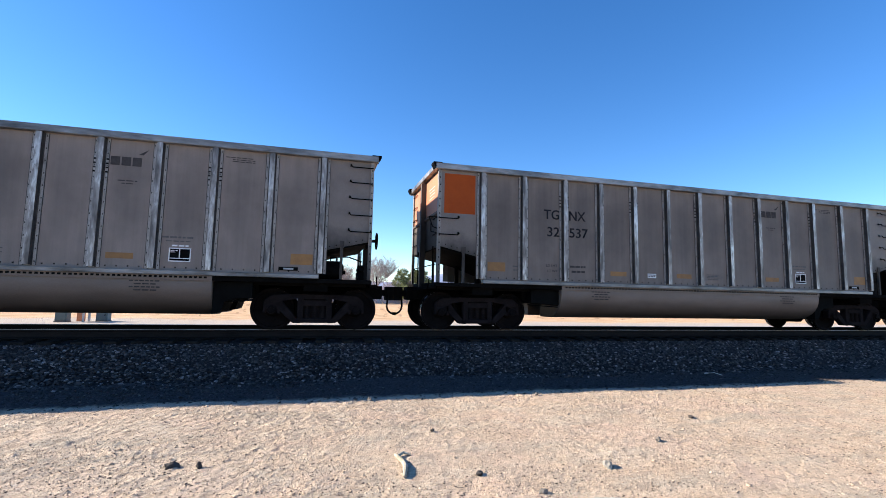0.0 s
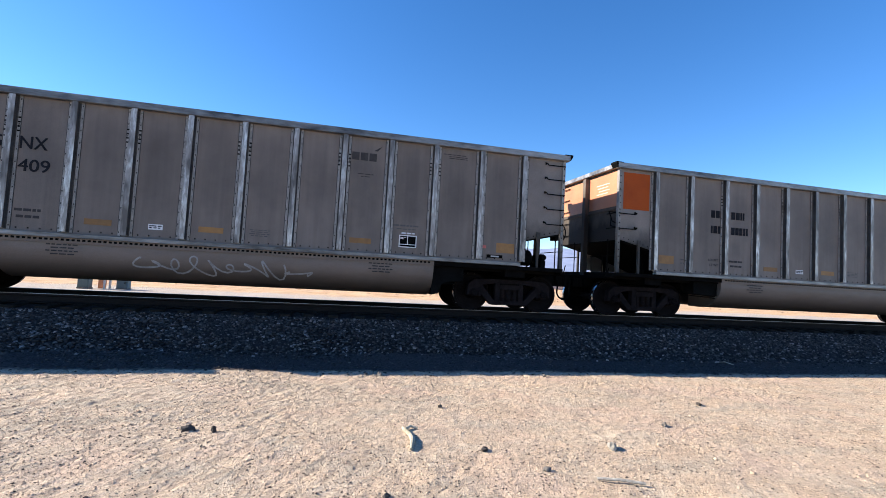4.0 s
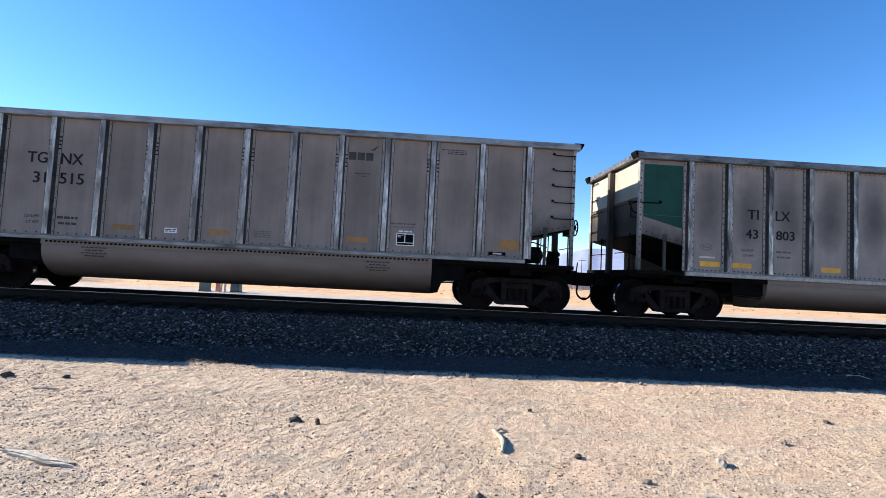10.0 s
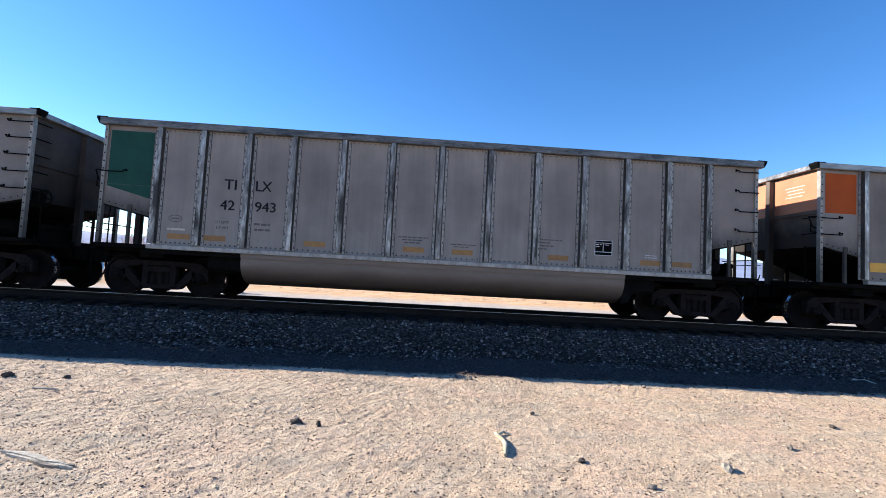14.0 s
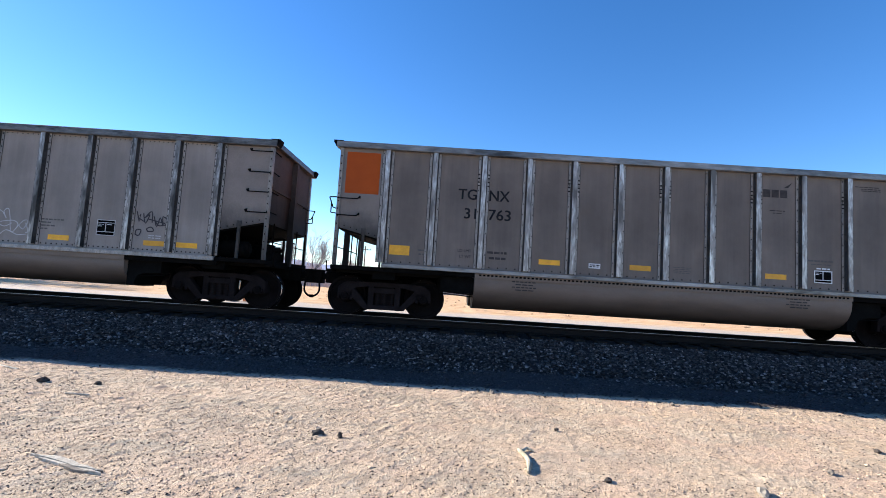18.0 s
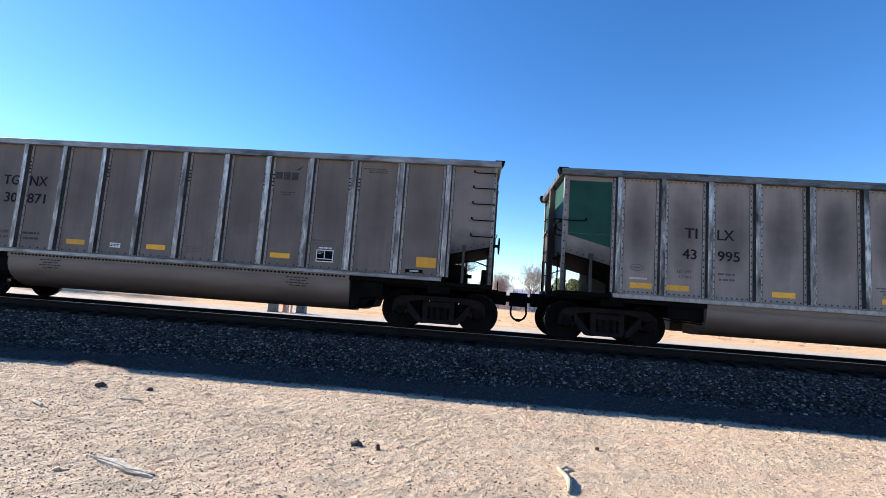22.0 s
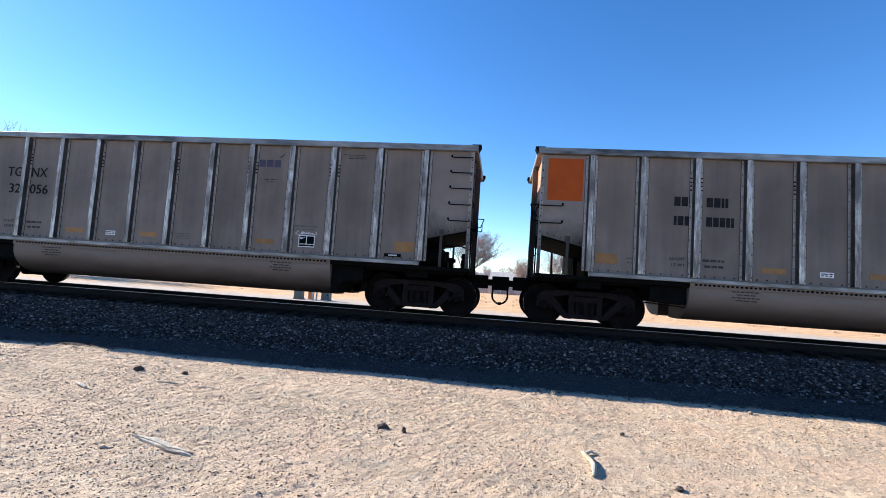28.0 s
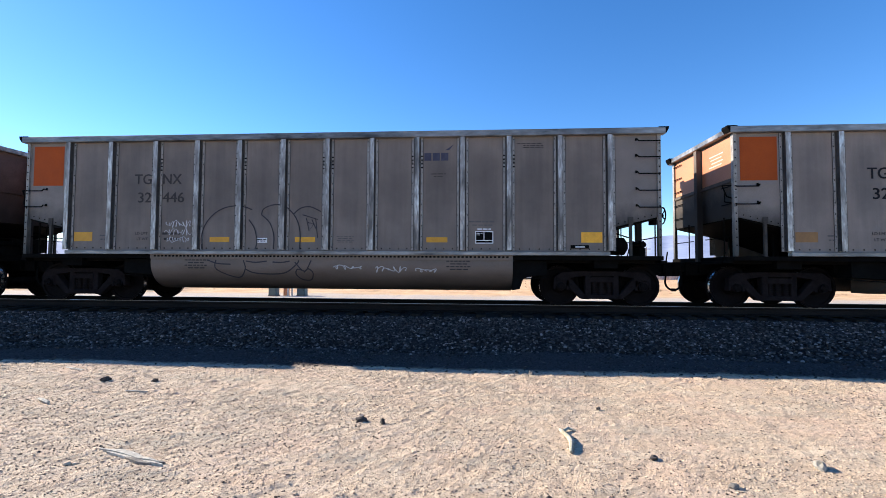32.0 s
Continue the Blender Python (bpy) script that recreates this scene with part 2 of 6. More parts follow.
GREEN = surface("green_paint", (0.007, 0.044, 0.034), (0.015, 0.068, 0.053), 0.65, 0.0, 2, 50, 0.1, spec=0.15)
RED = surface("red_paint", (0.17, 0.012, 0.018), (0.24, 0.020, 0.029), 0.6, 0.0, 2, 50, 0.1, spec=0.2)
CHORD_FLAKED = surface("flaked_chord_aluminium", (0.010, 0.009, 0.0085), (0.20, 0.19, 0.186), 0.45, 0.4, 2.6, 14, 0.3, 0.004, (0.7, 3, 3), 0.2)
# dark for the rivets, and for shade painted on stake sides and creases
SHADE_AND_RIVET = surface("grimy_stake_side", (0.026, 0.023, 0.022), (0.085, 0.077, 0.073), 0.7, 0.0, 3, 20, 0.2, spec=0.2)
CREAM = surface("dusty_cream_band", (0.25, 0.24, 0.19), (0.38, 0.36, 0.295), 0.7, 0.0, 2, 40, 0.1)
CORNER = dark_foot(surface("grimy_corner_post", (0.14, 0.125, 0.112), (0.36, 0.33, 0.30), 0.55, 0.2, 5, 40, 0.2, 0.003, (2, 2, 1), 0.2), 1.1, 2.6, 0.7)


# ---- mesh helpers ----
def block(bm, x0, x1, y0, y1, z0, z1, mi=0):
    v = [bm.verts.new(p) for p in ((x0, y0, z0), (x1, y0, z0), (x1, y1, z0), (x0, y1, z0), (x0, y0, z1), (x1, y0, z1), (x1, y1, z1), (x0, y1, z1))]
    for f in ((3, 2, 1, 0), (4, 5, 6, 7), (0, 1, 5, 4), (1, 2, 6, 5), (2, 3, 7, 6), (3, 0, 4, 7)):
        bm.faces.new([v[i] for i in f]).material_index = mi


def prism(bm, poly, a, b, axis="y"):
    """A polygon swept between a and b; its two numbers are x, z (along y), y, z (along x) or x, y (along z)."""
    put = {"y": lambda p, q: (p[0], q, p[1]), "x": lambda p, q: (q, p[0], p[1]), "z": lambda p, q: (p[0], p[1], q)}[axis]
    lo, hi = [bm.verts.new(put(p, a)) for p in poly], [bm.verts.new(put(p, b)) for p in poly]
    n = len(poly)
    bm.faces.new(lo), bm.faces.new(hi[::-1])
    for i in range(n):
        bm.faces.new((lo[i], hi[i], hi[(i + 1) % n], lo[(i + 1) % n]))


def rod(bm, p, q, r0, r1=None, n=8):
    p, q = Vector(p), Vector(q)
    r1 = r0 if r1 is None else r1
    turn = (q - p).to_track_quat("Z", "Y").to_matrix()
    rings = []
    for c, r in ((p, r0), (q, r1)):
        rings.append([bm.verts.new(c + turn @ Vector((r * math.cos(k * math.tau / n), r * math.sin(k * math.tau / n), 0))) for k in range(n)])
    for k in range(n):
        bm.faces.new((rings[0][k], rings[0][(k + 1) % n], rings[1][(k + 1) % n], rings[1][k]))
    bm.faces.new(rings[0][::-1]), bm.faces.new(rings[1])


def pipe(bm, pts, r, n=6):
    for p, q in zip(pts, pts[1:]):
        rod(bm, p, q, r, r, n)


def ribbon(bm, pts, w, y, gap=0.004):
    """A flat painted stroke of width w along x, z points on a sheet at depth y."""
    pts = [Vector((p[0], 0, p[1])) for p in pts]
    side = []
    for i, p in enumerate(pts):
        d = (pts[min(i + 1, len(pts) - 1)] - pts[max(i - 1, 0)]).normalized()
        nrm = Vector((-d.z, 0, d.x)) * w / 2
        out = Vector((0, y - gap - 0.00003 * i, 0))
        side.append((bm.verts.new(p + nrm + out), bm.verts.new(p - nrm + out)))
    for (a, b), (c, d2) in zip(side, side[1:]):
        bm.faces.new((a, b, d2, c))


def lathe(bm, prof, axis_y=True, n=24):
    """A profile of (radius, offset) turned about y."""
    rings = []
    for r, o in prof:
        rings.append([bm.verts.new((r * math.cos(k * math.tau / n), o, r * math.sin(k * math.tau / n))) for k in range(n)])
    for a, b in zip(rings, rings[1:]):
        for k in range(n):
            bm.faces.new((a[k], a[(k + 1) % n], b[(k + 1) % n], b[k]))
    bm.faces.new(rings[0][::-1]), bm.faces.new(rings[-1])


def made(name, bm, material, smooth=False, bevel=0.0):
    if bevel:
        bmesh.ops.bevel(bm, geom=bm.edges[:], offset=bevel, segments=1, affect="EDGES", clamp_overlap=True)
    bmesh.ops.recalc_face_normals(bm, faces=bm.faces)
    me = bpy.data.meshes.new(name)
    bm.to_mesh(me)
    bm.free()
    for m in material if isinstance(material, (list, tuple)) else (material,):
        me.materials.append(m)
    if smooth:
        me.shade_smooth()
        me.set_sharp_from_angle(angle=radians(35))
    return me


def part(name, bm, material, parent, label="", smooth=False, bevel=0.0, m=None):
    """One mesh object under a thing or a part."""
    me = bm if isinstance(bm, bpy.types.Mesh) else made(name, bm, material, smooth, bevel)
    ob = new(name, me)
    ob.parent = parent
    if m is not None:
        ob.matrix_basis = m
    if label:
        ob["label"] = label
    return ob


def thing(name, label, category, group="", kind="", m=None, bm=None, material=None, smooth=False, bevel=0.0):
    ob = new(name, made(name, bm, material, smooth, bevel) if bm else None)
    if m is not None:
        ob.matrix_basis = m
    return tagged(ob, label, category, group, kind)


def from_arrays(name, verts, faces, material, smooth=False):
    """A mesh from numpy arrays; all faces have the same number of corners."""
    me = bpy.data.meshes.new(name)
    n = faces.shape[1]
    me.vertices.add(len(verts)), me.loops.add(faces.size), me.polygons.add(len(faces))
    me.vertices.foreach_set("co", verts.astype(np.float32).ravel())
    me.loops.foreach_set("vertex_index", faces.astype(np.int32).ravel())
    me.polygons.foreach_set("loop_start", np.arange(0, faces.size, n, dtype=np.int32))
    me.update(calc_edges=True)
    me.materials.append(material)
    if smooth:
        me.shade_smooth()
    return me


# ---- the track ----
rng = np.random.default_rng(7)


def value_noise(x, y, cell, seed):
    """Smooth random heights between 0 and 1 on a grid of that cell."""
    table = np.random.default_rng(seed).random((256, 256))
    u, v = x / cell, y / cell
    i, j = np.floor(u).astype(int), np.floor(v).astype(int)
    a, b = u - i, v - j
    a, b = a * a * (3 - 2 * a), b * b * (3 - 2 * b)
    at = lambda p, q: table[p % 256, q % 256]
    return (at(i, j) * (1 - a) + at(i + 1, j) * a) * (1 - b) + (at(i, j + 1) * (1 - a) + at(i + 1, j + 1) * a) * b


def relief(x, y):
    """The height of the dirt: ruts along the track, small lumps and grit, smooth far away."""
    fine = np.clip((y - 1.9) / 0.5, 0, 1) * np.clip((9.6 - np.abs(x - 0.5)) / 1.0, 0, 1)
    near = np.clip((12 - np.hypot(x, y - 4)) / 4, 0, 1) * fine
    h = 0.035 * (value_noise(x, y, 1.7, 1) - 0.5) + fine * 0.018 * (value_noise(x, y, 0.45, 2) - 0.5)
    h += fine * 0.012 * (value_noise(x, y, 0.17, 3) - 0.5)
    lumps = np.clip(value_noise(x, y, 0.070, 4) - 0.5, 0, 1) * 0.014 + np.clip(value_noise(x, y, 0.037, 5) - 0.45, 0, 1) * 0.021
    h += near * lumps * (0.55 + 0.75 * value_noise(x, y, 0.75, 6)) * (0.8 + 0.5 * np.clip((y - 4.5) / 2, 0, 1))
    h += near * 0.010 * value_noise(0.84 * x - 0.54 * y, 0.3 * (0.54 * x + 0.84 * y), 0.055, 14) * np.clip((2.5 - x) / 3, 0.25, 1)
    far = np.clip((y - 15) / 10, 0, 1)
    return h * np.where(far > 0, 1 + far, 1)


def ground_material():
    m, nt, b = shell("dirt_and_field")
    v = coords(nt, False)
    big, mid, small, grit = noised(nt, v, 0.35, 4), noised(nt, v, 2.2, 4), noised(nt, v, 24, 4, 0.7), noised(nt, v, 75, 3, 0.7)
    tc = nt.nodes.new("ShaderNodeTexCoord")
    sp = nt.nodes.new("ShaderNodeSeparateXYZ")
    nt.links.new(tc.outputs["Object"], sp.inputs[0])
    sand = ramp(nt, maths(nt, "ADD", maths(nt, "MULTIPLY", mid, 0.5), maths(nt, "MULTIPLY", small, 0.5)), ((0.36, (0.53, 0.384, 0.262)), (0.50, (0.69, 0.513, 0.358)), (0.66, (0.79, 0.622, 0.452))))
    # bleached, lime-streaked dirt on one side, warmer dirt on the other
    side = maths(nt, "ADD", maths(nt, "MULTIPLY", sp.outputs[0], 0.11), maths(nt, "MULTIPLY_ADD", big, 1.2, -0.1))
    sand = mixed(nt, ramp(nt, side, ((0.15, (0.55,)), (0.75, (0,)))), sand, (0.73, 0.592, 0.462))
    grey = ramp(nt, mid, ((0.42, (0,)), (0.66, (0.34,))))
    sand = mixed(nt, grey, sand, (0.47, 0.43, 0.345))
    rut = noised(nt, coords(nt, False, (0.35, 1.5, 1)), 1.6, 5, 0.65)
    sand = mixed(nt, ramp(nt, rut, ((0.50, (0,)), (0.64, (0.55,)))), sand, (0.37, 0.335, 0.265))
    rosy = ramp(nt, noised(nt, v, 0.9, 4), ((0.50, (0,)), (0.64, (0.5,))))
    sand = mixed(nt, rosy, sand, (0.68, 0.47, 0.355))
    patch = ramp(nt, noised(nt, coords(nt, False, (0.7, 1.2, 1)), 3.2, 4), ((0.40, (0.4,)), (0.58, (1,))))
    # dark grains, and the small shadows of grit put into the colour
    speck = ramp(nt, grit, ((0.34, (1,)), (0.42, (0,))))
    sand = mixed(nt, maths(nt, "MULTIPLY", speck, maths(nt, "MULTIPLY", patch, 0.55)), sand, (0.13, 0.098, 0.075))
    crumbs_and_shade = ramp(nt, noised(nt, coords(nt, False, (0.7, 1.15, 1)), 36, 6, 0.8), ((0.40, (1,)), (0.445, (0,))))
    sand = mixed(nt, maths(nt, "MULTIPLY", crumbs_and_shade, maths(nt, "MULTIPLY", patch, 0.9)), sand, (0.125, 0.094, 0.070))
    # raked streaks that run slantwise to the track, fading towards the wheel ruts
    slant = nt.nodes.new("ShaderNodeCombineXYZ")
    nt.links.new(maths(nt, "SUBTRACT", maths(nt, "MULTIPLY", sp.outputs[0], 0.84), maths(nt, "MULTIPLY", sp.outputs[1], 0.54)), slant.inputs[0])
    nt.links.new(maths(nt, "MULTIPLY", maths(nt, "ADD", maths(nt, "MULTIPLY", sp.outputs[0], 0.54), maths(nt, "MULTIPLY", sp.outputs[1], 0.84)), 0.28), slant.inputs[1])
    raked = noised(nt, slant.outputs[0], 13, 6, 0.72)
    sand = mixed(nt, maths(nt, "MULTIPLY", ramp(nt, raked, ((0.42, (0.72,)), (0.50, (0,)))), ramp(nt, side, ((0.2, (1,)), (1.0, (0.35,))))), sand, (0.33, 0.25, 0.185))
    mottle = ramp(nt, noised(nt, coords(nt, False, (0.5, 1.2, 1)), 9, 6, 0.75), ((0.40, (0.45,)), (0.54, (0,))))
    sand = mixed(nt, mottle, sand, (0.40, 0.305, 0.225))
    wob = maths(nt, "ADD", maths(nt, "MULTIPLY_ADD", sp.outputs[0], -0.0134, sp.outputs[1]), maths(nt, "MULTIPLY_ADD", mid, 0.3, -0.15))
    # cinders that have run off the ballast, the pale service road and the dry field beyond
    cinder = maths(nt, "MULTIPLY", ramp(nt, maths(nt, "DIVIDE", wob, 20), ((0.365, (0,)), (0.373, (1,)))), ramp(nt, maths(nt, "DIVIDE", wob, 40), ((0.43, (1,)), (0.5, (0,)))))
    # train's shade is put into the cinders' dark, out to its shadow edge
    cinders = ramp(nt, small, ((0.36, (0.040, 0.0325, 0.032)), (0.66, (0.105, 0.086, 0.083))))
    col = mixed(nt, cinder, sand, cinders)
    wide = maths(nt, "ADD", sp.outputs[1], maths(nt, "MULTIPLY_ADD", big, 5.0, -2.5))
    road = ramp(nt, maths(nt, "DIVIDE", wide, 60), ((0.30, (0,)), (0.33, (1,)), (0.44, (1,)), (0.47, (0,))))
    col = mixed(nt, road, col, ramp(nt, small, ((0.35, (0.46, 0.375, 0.30)), (0.65, (0.60, 0.50, 0.41)))))
    field = ramp(nt, maths(nt, "DIVIDE", wide, 60), ((0.45, (0,)), (0.485, (1,))))
    tuft = noised(nt, coords(nt, False, (0.5, 1.6, 1)), 0.9, 5, 0.7)
    straw = ramp(nt, tuft, ((0.32, (0.46, 0.265, 0.135)), (0.5, (0.66, 0.42, 0.235)), (0.66, (0.76, 0.52, 0.32))))
    col = mixed(nt, field, col, straw)
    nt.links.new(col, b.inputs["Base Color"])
    b.inputs["Roughness"].default_value = 0.95
    b.inputs["Specular IOR Level"].default_value = 0.15
    bumped(nt, b, maths(nt, "ADD", maths(nt, "ADD", small, grit), raked), 0.8, 0.024)
    return m


def spread(lo, hi, step, limit, grow=1.35):
    """Grid lines: even between lo and hi, then wider and wider out to the limit on both sides."""
    a = list(np.arange(lo, hi, step))
    s, p = step, a[-1]
    while p < limit:
        s *= grow
        p += s
        a.append(p)
    s, p = step, a[0]
    while p > -limit:
        s *= grow
        p -= s
        a.insert(0, p)
    return np.array(a)


def make_ground():
    gx, gy = spread(-8.0, 9.0, 0.020, 4000), spread(2.3, 8.6, 0.018, 4000)
    X, Y = np.meshgrid(gx, gy)
    Z = relief(X, Y)
    Z = np.where((Y > 9.3) & (Y < 15), -0.06, Z)
    n, k = len(gx), len(gy)
    idx = np.arange(n * k).reshape(k, n)
    f = np.stack([idx[:-1, :-1], idx[:-1, 1:], idx[1:, 1:], idx[1:, :-1]], -1).reshape(-1, 4)
    ob = new("ground", from_arrays("ground", np.stack([X, Y, Z], -1).reshape(-1, 3), f, ground_material(), True))
    tagged(ob, "sandy pink-tan dirt with grit, a pale service road and a dry straw field", "ground", kind="structure")


make_ground()

BALLAST = surface("dark_crushed_rock", (0.016, 0.0132, 0.0135), (0.060, 0.0495, 0.049), 0.9, 0.0, 9, 26, 1.0, 0.05, rand=0.0, spec=0.1)


def stone_material(name, dark, light, glint=3.6):
    m, nt, b = shell(name)
    ge = nt.nodes.new("ShaderNodeNewGeometry")
    v = coords(nt, False)
    n = noised(nt, v, 60, 3)
    col = ramp(nt, maths(nt, "ADD", maths(nt, "MULTIPLY", ge.outputs["Random Per Island"], 0.8), maths(nt, "MULTIPLY", n, 0.2)), ((0.05, dark), (0.45, tuple(0.55 * a + 0.45 * c for a, c in zip(dark, light))), (0.80, light), (0.97, tuple(min(1, c * glint) for c in light))))
    nt.links.new(col, b.inputs["Base Color"])
    b.inputs["Roughness"].default_value = 0.85
    b.inputs["Specular IOR Level"].default_value = 0.2
    return m


def rubble(name, xs, ys, zs, sizes, material, seed, flat=0.75):
    """Many small angular stones in one mesh."""
    g = np.random.default_rng(seed)
    base = np.array([(-1, -1, -.6), (1, -1, -.7), (1, 1, -.6), (-1, 1, -.7), (-.7, -.6, .8), (.8, -.7, .6), (.6, .8, .9), (-.8, .6, .7)]) * 0.5
    quads = np.array([(3, 2, 1, 0), (4, 5, 6, 7), (0, 1, 5, 4), (1, 2, 6, 5), (2, 3, 7, 6), (3, 0, 4, 7)])
    n = len(xs)
    v = base[None] * (1 + g.uniform(-0.35, 0.35, (n, 8, 3)))
    v = v * (sizes[:, None] * np.stack([g.uniform(0.8, 1.5, n), g.uniform(0.7, 1.2, n), g.uniform(0.5, 1.0, n) * flat / 0.75], 1))[:, None]
    a = g.uniform(0, math.tau, n)
    b = g.uniform(-0.5, 0.5, n)
    ca, sa, cb, sb = np.cos(a), np.sin(a), np.cos(b), np.sin(b)
    x, y, z = v[..., 0], v[..., 1], v[..., 2]
    y, z = y * cb[:, None] - z * sb[:, None], y * sb[:, None] + z * cb[:, None]
    x, y = x * ca[:, None] - y * sa[:, None], x * sa[:, None] + y * ca[:, None]
    out = np.stack([x + xs[:, None], y + ys[:, None], z + zs[:, None]], -1).reshape(-1, 3)
    f = (quads[None] + 8 * np.arange(n)[:, None, None]).reshape(-1, 4)
    return new(name, from_arrays(name, out, f, material))


def laid(*args):
    """Stones that lie along the track."""
    ob = rubble(*args)
    ob.matrix_basis = ALONG
    return ob


# profile of the bed: near toe, near shoulder, far shoulder, far toe
BED = [(8.75, -0.06), (9.0, 0.02), (10.36, 0.49), (10.75, 0.535), (12.65, 0.55), (12.95, 0.52), (14.6, 0.0), (14.9, -0.06)]


def bed_height(y):
    return np.interp(y, [p[0] for p in BED], [p[1] for p in BED])


def make_track():
    xs = np.concatenate([np.linspace(-900, -40, 30), np.arange(-38, 42, 0.25), np.linspace(44, 900, 30)])
    ys = np.concatenate([np.linspace(8.75, 10.45, 22), np.linspace(10.55, 12.85, 12), np.linspace(12.95, 14.9, 8)])
    X, Y = np.meshgrid(xs, ys)
    Z = bed_height(Y) + 0.05 * (value_noise(X, Y, 0.3, 11) - 0.5) * np.clip((Y - 8.75) / 0.3, 0, 1)
    n, k = len(xs), len(ys)
    idx = np.arange(n * k).reshape(k, n)
    f = np.stack([idx[:-1, :-1], idx[:-1, 1:], idx[1:, 1:], idx[1:, :-1]], -1).reshape(-1, 4)
    bed = new("ballast_bed", from_arrays("ballast_bed", np.stack([X, Y, Z], -1).reshape(-1, 3), f, BALLAST, True))
    tagged(bed, "bed of dark crushed rock under the track", "ballast", kind="structure")
    bed.matrix_basis = ALONG
    n = 43000
    x = rng.uniform(-17, 24, n)
    y = 8.45 + 1.97 * rng.random(n) ** 0.72
    keep = rng.random(n) < np.clip((y - 8.3) / 0.8, 0.12, 1)
    x, y = x[keep], y[keep]
    rocks = stone_material("ballast_stone", (0.009, 0.0074, 0.0074), (0.106, 0.088, 0.084), 4.6)
    tagged(laid("ballast_stones", x, y, np.maximum(bed_height(y), 0) + 0.012, rng.uniform(0.018, 0.056, len(x)), rocks, 5), "loose angular grey ballast stones on the shoulder", "ballast", kind="stuff")
    n = 15000
    x, y = rng.uniform(-12, 17, n), 7.05 + 1.6 * rng.random(n) ** 0.7
    keep = rng.random(n) < np.clip(1.7 * value_noise(x * 0.4, y, 0.5, 9) - 0.2, 0.1, 1)
    x, y = x[keep], y[keep]
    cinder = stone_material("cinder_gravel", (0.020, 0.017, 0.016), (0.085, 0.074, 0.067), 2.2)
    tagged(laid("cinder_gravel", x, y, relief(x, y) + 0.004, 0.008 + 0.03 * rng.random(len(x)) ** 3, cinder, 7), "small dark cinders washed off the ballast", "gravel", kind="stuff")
    n = 2500
    x, y = rng.uniform(-20, 25, n), rng.uniform(12.5, 14.8, n)
    tagged(laid("ballast_stones", x, y, np.maximum(bed_height(y), 0) + 0.012, rng.uniform(0.03, 0.075, n), rocks, 6), "loose angular grey ballast stones on the shoulder", "ballast", kind="stuff")
    rail_steel = surface("rail_steel", (0.009, 0.0075, 0.007), (0.024, 0.019, 0.0175), 0.8, 0.1, 6, 40, 0.3, stretch=(0.3, 1, 1), spec=0.1)
    head = surface("worn_rail_head", (0.11, 0.10, 0.10), (0.23, 0.22, 0.215), 0.35, 0.9, 9, 60, 0.05)
    for sgn in (-1, 1):
        prof = [(-0.07, 0), (0.07, 0), (0.07, 0.012), (0.012, 0.03), (0.009, 0.125), (0.036, 0.14), (0.036, 0.172), (-0.036, 0.172), (-0.036, 0.14), (-0.009, 0.125), (-0.012, 0.03), (-0.07, 0.012)]
        bm = bmesh.new()
        prism(bm, prof, -900, 900, "x")
        rail = thing("rail", "rust-brown steel rail with a polished head", "rail", "rails of the track", "structure", TRACK @ pose(0, sgn * 0.755, RAIL_Z - 0.18), bm, rail_steel)
        bm = bmesh.new()
        block(bm, -900, 900, -0.03, 0.03, 0.1725, 0.18)
        part("running_surface", bm, head, rail, "bright worn rail head")
    wood = surface("creosoted_wood", (0.010, 0.008, 0.007), (0.03, 0.025, 0.021), 0.85, 0.0, 3, 30, 0.6, 0.01, (5, 0.6, 3), spec=0.1)
    tie_bm = bmesh.new()
    block(tie_bm, -0.115, 0.115, -1.3, 1.3, -0.17, 0)
    tie_me = made("tie", tie_bm, wood, bevel=0.012)
    bm = bmesh.new()
    for s in (-1, 1):
        block(bm, -0.1, 0.1, s * 0.755 - 0.18, s * 0.755 + 0.18, 0, 0.012)
        for dx in (-0.06, 0.06):
            for dy in (-0.1, 0.1):
                block(bm, dx - 0.01, dx + 0.01, s * 0.755 + dy - 0.015, s * 0.755 + dy + 0.015, 0.012, 0.035)
    plate_me = made("tie_plate", bm, rail_steel)
    r = random.Random(4)
    for k in range(-45, 60):
        tie = new("tie", tie_me)
        tie.parent = bed
        tie.matrix_basis = pose(k * 0.5 + r.uniform(-0.03, 0.03), TRACK_Y + r.uniform(-0.03, 0.03), RAIL_Z - 0.192, 0, 0, r.uniform(-1, 1))
        part("tie_plate", plate_me, None, tie)
    bm = bmesh.new()
    for k in list(range(-400, -45)) + list(range(60, 400)):
        block(bm, k * 0.5 - 0.115, k * 0.5 + 0.115, -1.3, 1.3, -0.17, 0)
    tagged(part("ties_far_off", bm, wood, bed, m=pose(0, TRACK_Y, RAIL_Z - 0.192)), kind="stuff")


make_track()


# ---- the coal cars: x along the train, z = 0 on the rail head ----
SHEET = -1.475
